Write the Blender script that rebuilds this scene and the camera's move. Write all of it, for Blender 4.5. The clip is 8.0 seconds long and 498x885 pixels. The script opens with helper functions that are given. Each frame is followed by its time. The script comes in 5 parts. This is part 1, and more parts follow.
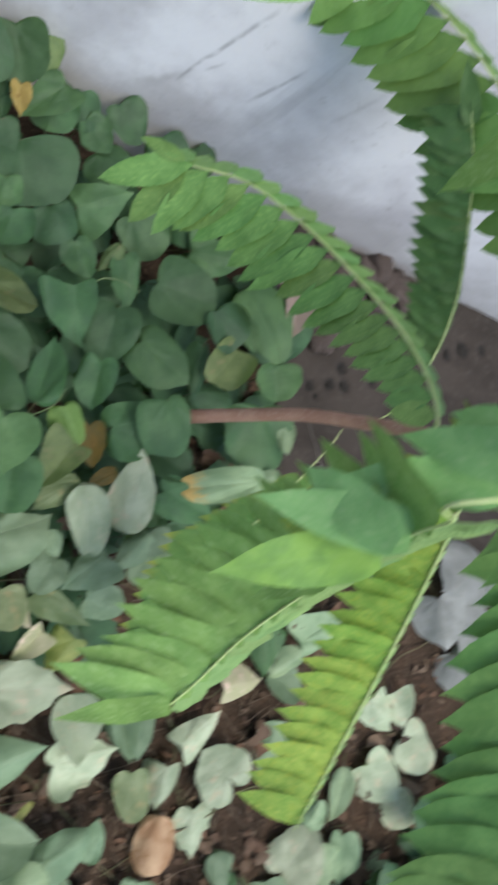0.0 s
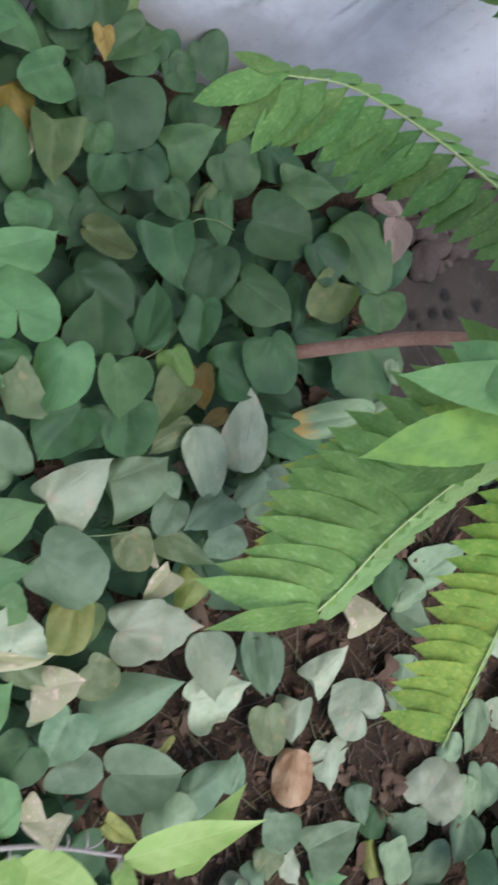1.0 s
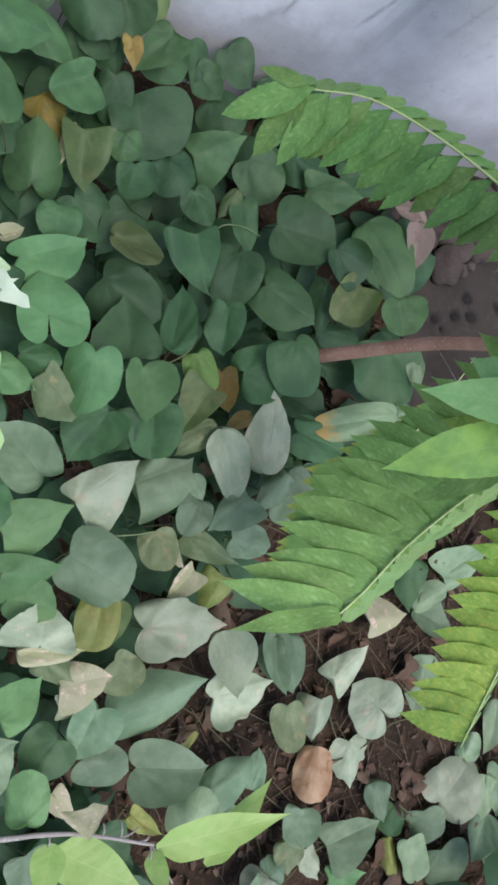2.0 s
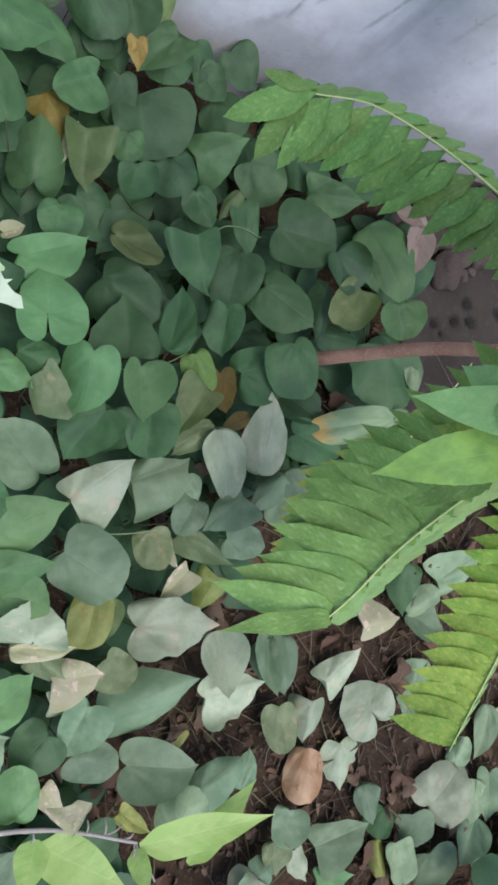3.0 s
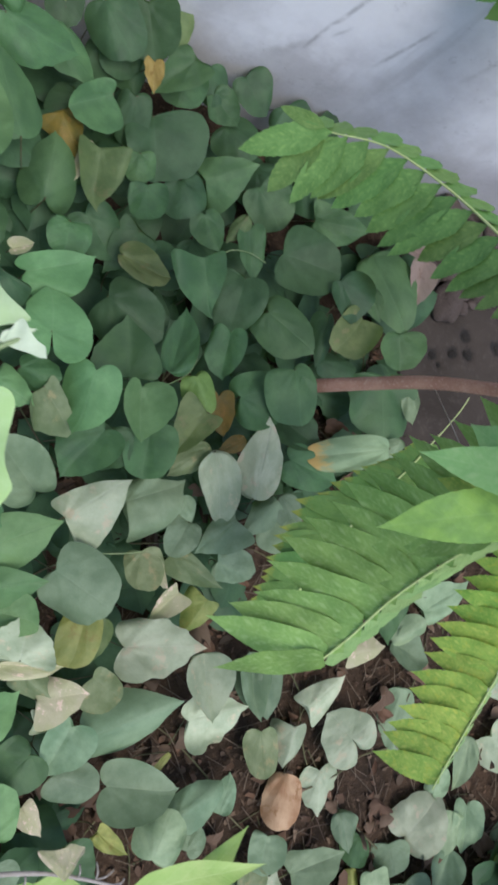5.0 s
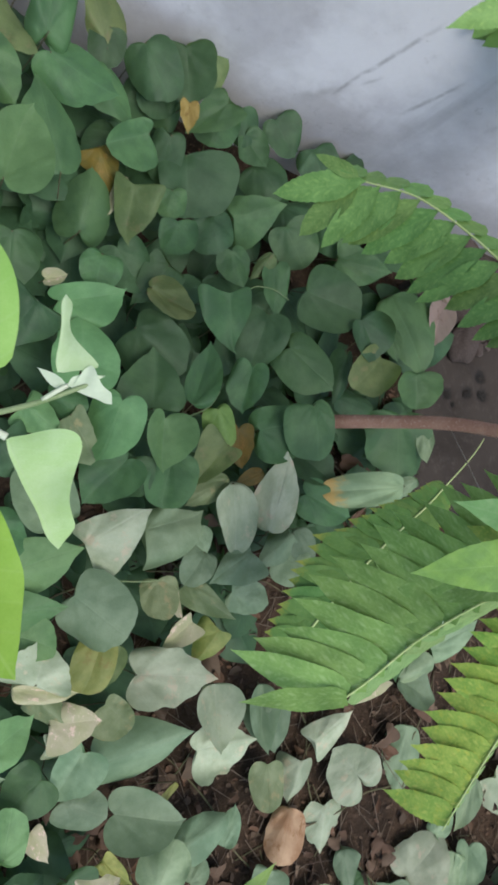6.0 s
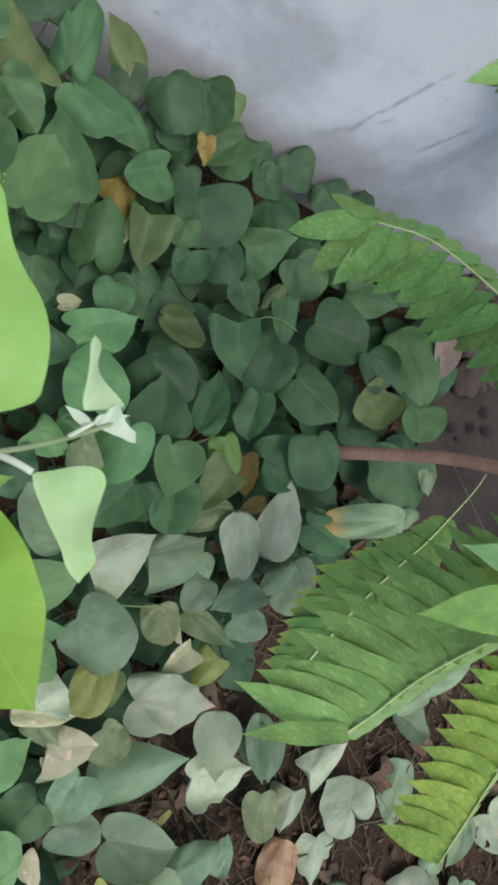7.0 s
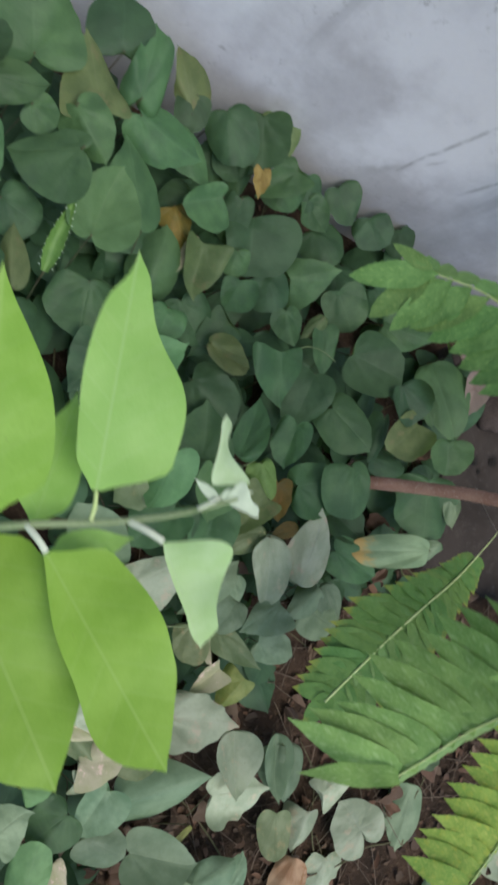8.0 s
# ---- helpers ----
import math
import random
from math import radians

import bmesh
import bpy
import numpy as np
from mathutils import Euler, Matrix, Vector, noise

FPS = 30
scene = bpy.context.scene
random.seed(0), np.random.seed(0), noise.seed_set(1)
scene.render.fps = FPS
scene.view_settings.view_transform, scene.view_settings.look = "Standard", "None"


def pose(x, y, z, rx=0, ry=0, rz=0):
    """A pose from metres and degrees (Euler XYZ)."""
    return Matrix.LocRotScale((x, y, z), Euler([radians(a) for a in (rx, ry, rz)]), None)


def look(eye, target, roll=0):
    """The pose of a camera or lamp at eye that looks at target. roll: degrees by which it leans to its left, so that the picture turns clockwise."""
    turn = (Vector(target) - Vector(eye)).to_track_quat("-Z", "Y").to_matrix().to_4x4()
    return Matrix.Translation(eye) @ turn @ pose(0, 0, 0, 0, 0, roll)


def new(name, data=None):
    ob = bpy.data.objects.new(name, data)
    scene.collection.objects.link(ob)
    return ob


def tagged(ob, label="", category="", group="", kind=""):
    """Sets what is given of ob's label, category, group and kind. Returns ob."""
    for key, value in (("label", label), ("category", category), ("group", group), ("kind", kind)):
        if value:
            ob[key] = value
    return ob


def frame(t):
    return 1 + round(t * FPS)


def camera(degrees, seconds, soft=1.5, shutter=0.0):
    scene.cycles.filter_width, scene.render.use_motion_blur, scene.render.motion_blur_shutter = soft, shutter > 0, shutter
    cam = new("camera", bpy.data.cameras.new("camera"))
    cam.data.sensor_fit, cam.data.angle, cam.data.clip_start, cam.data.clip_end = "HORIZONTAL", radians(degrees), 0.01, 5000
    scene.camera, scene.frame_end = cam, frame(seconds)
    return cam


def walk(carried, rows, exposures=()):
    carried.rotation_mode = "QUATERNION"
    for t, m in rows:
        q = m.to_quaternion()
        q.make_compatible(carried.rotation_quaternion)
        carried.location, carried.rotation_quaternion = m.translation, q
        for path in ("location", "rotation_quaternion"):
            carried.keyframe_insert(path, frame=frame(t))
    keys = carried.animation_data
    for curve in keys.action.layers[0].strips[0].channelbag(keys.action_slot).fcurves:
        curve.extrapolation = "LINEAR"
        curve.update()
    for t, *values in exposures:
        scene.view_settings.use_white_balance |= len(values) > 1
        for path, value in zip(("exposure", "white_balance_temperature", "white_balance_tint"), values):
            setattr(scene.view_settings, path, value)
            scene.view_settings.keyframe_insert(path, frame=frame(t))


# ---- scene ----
cam = camera(34.6, 8.0, soft=3.0, shutter=0.9)
EXPOSURE = 0.55
PATH = [
    (0, (0.069, 0.095, 1.3), (1.198, -0.153, -0.332), 76.0),
    (0.5, (0.046, 0.072, 1.275), (1.048, -0.154, -0.442), 73.4),
    (1, (0.03, 0.064, 1.265), (0.954, -0.16, -0.495), 72.6),
    (1.5, (0.02, 0.077, 1.275), (0.904, -0.13, -0.507), 72.2),
    (3, (0.024, 0.076, 1.291), (0.905, -0.13, -0.493), 73.7),
    (3.5, (0.026, 0.078, 1.286), (0.913, -0.128, -0.494), 73.7),
    (4, (0.023, 0.084, 1.3), (0.914, -0.123, -0.479), 74.3),
    (4.5, (0.028, 0.091, 1.291), (0.93, -0.124, -0.481), 75.7),
    (6, (-0.003, 0.129, 1.297), (0.933, -0.011, -0.465), 74.6),
    (6.5, (-0.01, 0.128, 1.305), (0.939, 0.02, -0.452), 73.9),
    (7, (-0.014, 0.144, 1.304), (0.945, 0.053, -0.449), 73.8),
    (7.5, (-0.055, 0.162, 1.288), (0.917, 0.07, -0.458), 75.6),
    (8, (-0.072, 0.211, 1.302), (0.897, 0.115, -0.445), 77.3),
]
walk(cam, [(t, look(eye, target, roll)) for t, eye, target, roll in PATH], [(t, EXPOSURE + e, k, tint) for t, e, k, tint in ((0.0, 0.16, 6900, 4), (0.5, 0.10, 6700, 7), (1.0, -0.03, 6500, 10), (4.5, -0.03, 6550, 9), (6.0, -0.13, 6800, 6), (7.0, -0.17, 6800, 6), (7.5, -0.19, 6800, 6), (8.0, -0.33, 6800, 6))])

SKY, SUN = 0.148, 2.0

# ---- daylight: open shade under a bright, even sky ----
world = bpy.data.worlds.new("sky")
scene.world = world
world.use_nodes = True
wn = world.node_tree
sky = wn.nodes.new("ShaderNodeTexSky")
sky.sky_type, sky.sun_disc = "NISHITA", False
sky.sun_elevation, sky.sun_rotation = radians(69), radians(192)
sky.air_density, sky.dust_density, sky.ozone_density = 1.0, 1.2, 1.5
wn.links.new(sky.outputs[0], wn.nodes["Background"].inputs["Color"])
wn.nodes["Background"].inputs["Strength"].default_value = SKY
sun = new("sun", bpy.data.lights.new("sun", "SUN"))
sun.data.energy, sun.data.angle, sun.data.color = SUN, radians(36), (1.0, 0.98, 0.95)
sun.matrix_world = look((0.2, -1.4, 3.7), (0.5, 0.0, 0.0))


# ---- materials ----
def nodes_of(name):
    m = bpy.data.materials.new(name)
    m.use_nodes = True
    return m, m.node_tree, m.node_tree.nodes["Principled BSDF"]


def put(tree, kind, **values):
    n = tree.nodes.new(kind)
    for key, v in values.items():
        n.inputs[key.replace("_", " ")].default_value = v
    return n


def calc(tree, op, a, b=None, c=None):
    n = tree.nodes.new("ShaderNodeMath")
    n.operation = op
    for i, v in enumerate((a, b, c)):
        if v is None:
            continue
        if isinstance(v, (int, float)):
            n.inputs[i].default_value = v
        else:
            tree.links.new(v, n.inputs[i])
    return n.outputs[0]


def blend(tree, fac, a, b, how="MIX"):
    n = tree.nodes.new("ShaderNodeMix")
    n.data_type, n.blend_type = "RGBA", how
    for socket, v in ((n.inputs[0], fac), (n.inputs[6], a), (n.inputs[7], b)):
        if isinstance(v, (int, float)):
            socket.default_value = v
        elif isinstance(v, tuple):
            socket.default_value = (*v, 1.0)
        else:
            tree.links.new(v, socket)
    return n.outputs[2]


def noise_of(tree, coord, scale, detail=4.0, rough=0.6):
    n = put(tree, "ShaderNodeTexNoise", Scale=scale, Detail=detail, Roughness=rough)
    tree.links.new(coord, n.inputs["Vector"])
    return n.outputs[0]


def ramp(tree, value, lo, hi):
    n = tree.nodes.new("ShaderNodeMapRange")
    n.interpolation_type = "SMOOTHSTEP"
    n.inputs[1].default_value, n.inputs[2].default_value = lo, hi
    tree.links.new(value, n.inputs[0])
    return n.outputs[0]


def foliage(name, base, second, vein, rough=0.60, through_light=0.22, veins=6.0, spots=None, vary=0.22, gloss=0.42, rib=0.24, palmate=False, bumpy=0.4, mottle=0.0, tip=None, aspect=1.0, hue=0.03):
    """A leaf: two tones in patches, a midrib and side veins, gloss on top and some light let through."""
    m, tree, bsdf = nodes_of(name)
    uv = tree.nodes.new("ShaderNodeTexCoord")
    info = tree.nodes.new("ShaderNodeObjectInfo")
    sep = tree.nodes.new("ShaderNodeSeparateXYZ")
    tree.links.new(uv.outputs["UV"], sep.inputs[0])
    side = calc(tree, "ABSOLUTE", calc(tree, "SUBTRACT", sep.outputs[0], 0.5))
    moved = tree.nodes.new("ShaderNodeVectorMath")
    moved.operation = "ADD"
    shift = tree.nodes.new("ShaderNodeCombineXYZ")
    tree.links.new(calc(tree, "MULTIPLY", info.outputs["Random"], 37.0), shift.inputs[0])
    scaled = tree.nodes.new("ShaderNodeVectorMath")
    scaled.operation = "MULTIPLY"
    scaled.inputs[1].default_value = (1.0, aspect, 1.0)
    tree.links.new(uv.outputs["UV"], scaled.inputs[0])
    tree.links.new(scaled.outputs[0], moved.inputs[0])
    tree.links.new(shift.outputs[0], moved.inputs[1])
    coord = moved.outputs[0]
    wave = calc(tree, "FRACT", calc(tree, "MULTIPLY", calc(tree, "SUBTRACT", sep.outputs[1], calc(tree, "MULTIPLY", side, 0.85 / aspect)), veins))
    near = calc(tree, "ABSOLUTE", calc(tree, "SUBTRACT", wave, 0.5))
    side_vein = calc(tree, "SUBTRACT", 1.0, ramp(tree, near, 0.0, 0.09))
    quilt = near
    if palmate:
        turn = calc(tree, "ARCTAN2", calc(tree, "SUBTRACT", sep.outputs[0], 0.5), calc(tree, "ADD", sep.outputs[1], 0.02))
        reach = calc(tree, "SQRT", calc(tree, "ADD", calc(tree, "MULTIPLY", side, side), calc(tree, "MULTIPLY", sep.outputs[1], sep.outputs[1])))
        spoke = calc(tree, "ABSOLUTE", calc(tree, "SUBTRACT", calc(tree, "FRACT", calc(tree, "MULTIPLY_ADD", turn, 1.75, 0.5)), 0.5))
        ray = calc(tree, "MULTIPLY", calc(tree, "SUBTRACT", 1.0, ramp(tree, calc(tree, "MULTIPLY", spoke, reach), 0.002, 0.014)), 0.6)
        side_vein = calc(tree, "MAXIMUM", calc(tree, "MULTIPLY", side_vein, 0.5), ray)
        quilt = calc(tree, "ADD", calc(tree, "MULTIPLY", calc(tree, "MULTIPLY", spoke, reach), 2.0), calc(tree, "MULTIPLY", near, 0.35))
    midrib = calc(tree, "SUBTRACT", 1.0, ramp(tree, side, 0.006, 0.022))
    vein_mask = calc(tree, "MAXIMUM", calc(tree, "MULTIPLY", midrib, 0.7), calc(tree, "MULTIPLY", side_vein, 0.3))
    patches = ramp(tree, noise_of(tree, coord, 2.2, 3.0), 0.35, 0.68)
    if palmate:
        base, second = tuple(0.92 * c for c in base), tuple(1.08 * c for c in second)
    colour = blend(tree, patches, base, second)
    fine = noise_of(tree, coord, 38.0, 3.0)
    colour = blend(tree, 0.35, colour, blend(tree, fine, (0.25, 0.25, 0.25), (0.8, 0.8, 0.8)), "SOFT_LIGHT")
    colour = blend(tree, calc(tree, "MULTIPLY", vein_mask, rib), colour, vein)
    if mottle:
        band = calc(tree, "SUBTRACT", 1.0, ramp(tree, calc(tree, "ABSOLUTE", calc(tree, "SUBTRACT", side, 0.2)), 0.02, 0.10))
        dots = calc(tree, "MULTIPLY", calc(tree, "MULTIPLY", ramp(tree, near, 0.2, 0.42), band), ramp(tree, noise_of(tree, coord, 4.0, 2.0), 0.34, 0.52))
        light = calc(tree, "MAXIMUM", dots, calc(tree, "MULTIPLY", ramp(tree, noise_of(tree, coord, 11.0, 2.0, 0.4), 0.50, 0.66), 0.45))
        colour = blend(tree, calc(tree, "MULTIPLY", light, mottle), colour, vein)
    if spots:
        blot = ramp(tree, noise_of(tree, coord, 3.4, 5.0, 0.7), 0.55, 0.64)
        colour = blend(tree, calc(tree, "MULTIPLY", blot, 0.8), colour, spots)
    if tip:
        far = calc(tree, "ADD", sep.outputs[1], calc(tree, "MULTIPLY_ADD", noise_of(tree, coord, 5.0, 4.0), 0.5, -0.25))
        colour = blend(tree, ramp(tree, far, 0.74, 0.92), colour, tip)
    speck = ramp(tree, noise_of(tree, coord, 16.0, 2.0), 0.72, 0.76)
    colour = blend(tree, calc(tree, "MULTIPLY", speck, 0.35), colour, (0.10, 0.075, 0.035))
    hsv = tree.nodes.new("ShaderNodeHueSaturation")
    tree.links.new(colour, hsv.inputs["Color"])
    tree.links.new(calc(tree, "MULTIPLY_ADD", info.outputs["Random"], 2 * vary, 1.0 - vary), hsv.inputs["Value"])
    tree.links.new(calc(tree, "MULTIPLY_ADD", calc(tree, "FRACT", calc(tree, "MULTIPLY", info.outputs["Random"], 7.3)), hue, 0.5 - hue / 2), hsv.inputs["Hue"])
    tree.links.new(hsv.outputs[0], bsdf.inputs["Base Color"])
    bsdf.inputs["Roughness"].default_value = rough
    bsdf.inputs["Specular IOR Level"].default_value = gloss
    bump = put(tree, "ShaderNodeBump", Strength=bumpy, Distance=0.002)
    relief = calc(tree, "ADD", calc(tree, "MULTIPLY", vein_mask, -0.3), calc(tree, "MULTIPLY", noise_of(tree, coord, 9.0, 3.0), 1.2))
    relief = calc(tree, "ADD", relief, calc(tree, "MULTIPLY", quilt, 0.9))
    tree.links.new(relief, bump.inputs["Height"])
    tree.links.new(bump.outputs[0], bsdf.inputs["Normal"])
    thin = tree.nodes.new("ShaderNodeBsdfTranslucent")
    tree.links.new(blend(tree, 0.5, hsv.outputs[0], (0.35, 0.5, 0.06), "MIX"), thin.inputs["Color"])
    mix = tree.nodes.new("ShaderNodeMixShader")
    mix.inputs[0].default_value = through_light
    tree.links.new(bsdf.outputs[0], mix.inputs[1])
    tree.links.new(thin.outputs[0], mix.inputs[2])
    tree.links.new(mix.outputs[0], tree.nodes["Material Output"].inputs["Surface"])
    return m


def rough_stuff(name, tones, scale, rough=0.9, relief=0.4, grain=90.0, depth=0.004):
    """Soil, stone, bark: three tones in patches with grain and relief."""
    m, tree, bsdf = nodes_of(name)
    at = tree.nodes.new("ShaderNodeTexCoord").outputs["Object"]
    big = ramp(tree, noise_of(tree, at, scale, 6.0), 0.35, 0.65)
    small = noise_of(tree, at, grain, 5.0, 0.7)
    colour = blend(tree, big, tones[0], tones[1])
    colour = blend(tree, ramp(tree, small, 0.5, 0.72), colour, tones[2])
    info = tree.nodes.new("ShaderNodeObjectInfo")
    hsv = tree.nodes.new("ShaderNodeHueSaturation")
    tree.links.new(colour, hsv.inputs["Color"])
    tree.links.new(calc(tree, "MULTIPLY_ADD", info.outputs["Random"], 0.35, 0.82), hsv.inputs["Value"])
    tree.links.new(hsv.outputs[0], bsdf.inputs["Base Color"])
    bsdf.inputs["Roughness"].default_value = rough
    bsdf.inputs["Specular IOR Level"].default_value = 0.3
    bump = put(tree, "ShaderNodeBump", Strength=relief, Distance=depth)
    tree.links.new(calc(tree, "ADD", small, noise_of(tree, at, grain * 0.25, 4.0)), bump.inputs["Height"])
    tree.links.new(bump.outputs[0], bsdf.inputs["Normal"])
    return m


def island_stuff(name, tones, rough=0.8):
    """Loose bits in one mesh, each with a tone of its own."""
    m, tree, bsdf = nodes_of(name)
    r = tree.nodes.new("ShaderNodeNewGeometry").outputs["Random Per Island"]
    cr = tree.nodes.new("ShaderNodeValToRGB")
    while len(cr.color_ramp.elements) < len(tones):
        cr.color_ramp.elements.new(0.5)
    for i, t in enumerate(tones):
        cr.color_ramp.elements[i].position = i / (len(tones) - 1)
        cr.color_ramp.elements[i].color = (*t, 1.0)
    tree.links.new(r, cr.inputs[0])
    at = tree.nodes.new("ShaderNodeTexCoord").outputs["Object"]
    colour = blend(tree, noise_of(tree, at, 60.0), cr.outputs[0], (0.05, 0.04, 0.03), "MULTIPLY")
    colour = blend(tree, 0.4, cr.outputs[0], colour)
    tree.links.new(colour, bsdf.inputs["Base Color"])
    bsdf.inputs["Roughness"].default_value = rough
    return m


MARKS = ((0.440, 0.220, 0.488, 0.490, 0.007, 0.50), (0.466, 0.270, 0.488, 0.340, 0.005, 0.42), (0.560, 0.255, 0.598, 0.420, 0.007, 0.50), (0.395, 0.180, 0.460, 0.285, 0.018, 0.30), (0.284, 0.215, 0.300, 0.262, 0.005, 0.35), (0.70, 0.30, 0.76, 0.62, 0.010, 0.2))
STAINS = ((0.450, 0.165, 0.12, 0.10, 0.5), (0.270, 0.300, 0.10, 0.14, 0.35), (0.950, 0.060, 0.32, 0.11, 0.45), (0.700, 0.330, 0.12, 0.16, 0.22))


def whitewash():
    """Old white plaster: grey weather stains, slanting trowel lines, fine grain."""
    m, tree, bsdf = nodes_of("old_whitewash")
    at = tree.nodes.new("ShaderNodeTexCoord").outputs["Object"]
    sep = tree.nodes.new("ShaderNodeSeparateXYZ")
    tree.links.new(at, sep.inputs[0])
    cloud = ramp(tree, noise_of(tree, at, 3.2, 6.0, 0.62), 0.40, 0.72)
    colour = blend(tree, calc(tree, "MULTIPLY", cloud, 0.8), (0.745, 0.730, 0.785), (0.42, 0.395, 0.435))
    stretch = tree.nodes.new("ShaderNodeMapping")
    stretch.inputs["Scale"].default_value = (9.0, 1.0, 0.9)
    stretch.inputs["Rotation"].default_value = (0.0, radians(6), 0.0)
    tree.links.new(at, stretch.inputs[0])
    streak = ramp(tree, noise_of(tree, stretch.outputs[0], 1.0, 4.0, 0.6), 0.62, 0.76)
    colour = blend(tree, calc(tree, "MULTIPLY", streak, 0.34), colour, (0.27, 0.26, 0.29))
    wobble = calc(tree, "MULTIPLY_ADD", noise_of(tree, at, 18.0, 3.0), 0.016, -0.008)
    for u0, z0, u1, z1, thick, dark in MARKS:
        # a long scratch: distance from its line, within its length
        length = math.hypot(u1 - u0, z1 - z0)
        cu, cz = (u1 - u0) / length, (z1 - z0) / length
        along = calc(tree, "ADD", calc(tree, "MULTIPLY", calc(tree, "SUBTRACT", sep.outputs[0], u0), cu), calc(tree, "MULTIPLY", calc(tree, "SUBTRACT", sep.outputs[2], z0), cz))
        off = calc(tree, "ABSOLUTE", calc(tree, "ADD", wobble, calc(tree, "SUBTRACT", calc(tree, "MULTIPLY", calc(tree, "SUBTRACT", sep.outputs[0], u0), cz), calc(tree, "MULTIPLY", calc(tree, "SUBTRACT", sep.outputs[2], z0), cu))))
        inside = calc(tree, "MULTIPLY", ramp(tree, along, 0.0, 0.05), calc(tree, "SUBTRACT", 1.0, ramp(tree, along, length - 0.05, length)))
        mark = calc(tree, "MULTIPLY", calc(tree, "SUBTRACT", 1.0, ramp(tree, off, 0.0, thick)), inside)
        broken = ramp(tree, noise_of(tree, at, 26.0, 4.0), 0.28, 0.62)
        colour = blend(tree, calc(tree, "MULTIPLY", calc(tree, "MULTIPLY", mark, broken), dark), colour, (0.17, 0.16, 0.18))
    for u0, z0, ru, rz, dark in STAINS:
        du = calc(tree, "DIVIDE", calc(tree, "SUBTRACT", sep.outputs[0], u0), ru)
        dz = calc(tree, "DIVIDE", calc(tree, "SUBTRACT", sep.outputs[2], z0), rz)
        d = calc(tree, "ADD", calc(tree, "SQRT", calc(tree, "ADD", calc(tree, "MULTIPLY", du, du), calc(tree, "MULTIPLY", dz, dz))), calc(tree, "MULTIPLY_ADD", noise_of(tree, at, 12.0, 5.0, 0.65), 1.4, -0.7))
        colour = blend(tree, calc(tree, "MULTIPLY", calc(tree, "SUBTRACT", 1.0, ramp(tree, d, 0.35, 1.1)), dark), colour, (0.27, 0.245, 0.265))
    # Grey-brown dirt at the foot, with the ground corner's shade painted in
    dirt_shade = calc(tree, "MULTIPLY", calc(tree, "SUBTRACT", 1.0, ramp(tree, calc(tree, "ADD", sep.outputs[2], calc(tree, "MULTIPLY", noise_of(tree, at, 9.0), 0.22)), 0.10, 0.42)), 0.82)
    colour = blend(tree, dirt_shade, colour, (0.33, 0.31, 0.31))
    fleck = calc(tree, "MULTIPLY", ramp(tree, noise_of(tree, at, 34.0, 5.0, 0.75), 0.56, 0.70), ramp(tree, noise_of(tree, at, 4.5, 3.0), 0.42, 0.62))
    colour = blend(tree, calc(tree, "MULTIPLY", fleck, 0.5), colour, (0.22, 0.20, 0.21))
    grain = noise_of(tree, at, 120.0, 4.0, 0.7)
    colour = blend(tree, 0.25, colour, blend(tree, grain, (0.35, 0.35, 0.36), (0.7, 0.7, 0.7)), "OVERLAY")
    tree.links.new(colour, bsdf.inputs["Base Color"])
    bsdf.inputs["Roughness"].default_value = 0.88
    bump = put(tree, "ShaderNodeBump", Strength=0.22, Distance=0.004)
    tree.links.new(calc(tree, "ADD", calc(tree, "ADD", calc(tree, "MULTIPLY", grain, 0.5), noise_of(tree, at, 11.0)), calc(tree, "MULTIPLY", streak, -0.5)), bump.inputs["Height"])
    tree.links.new(bump.outputs[0], bsdf.inputs["Normal"])
    return m


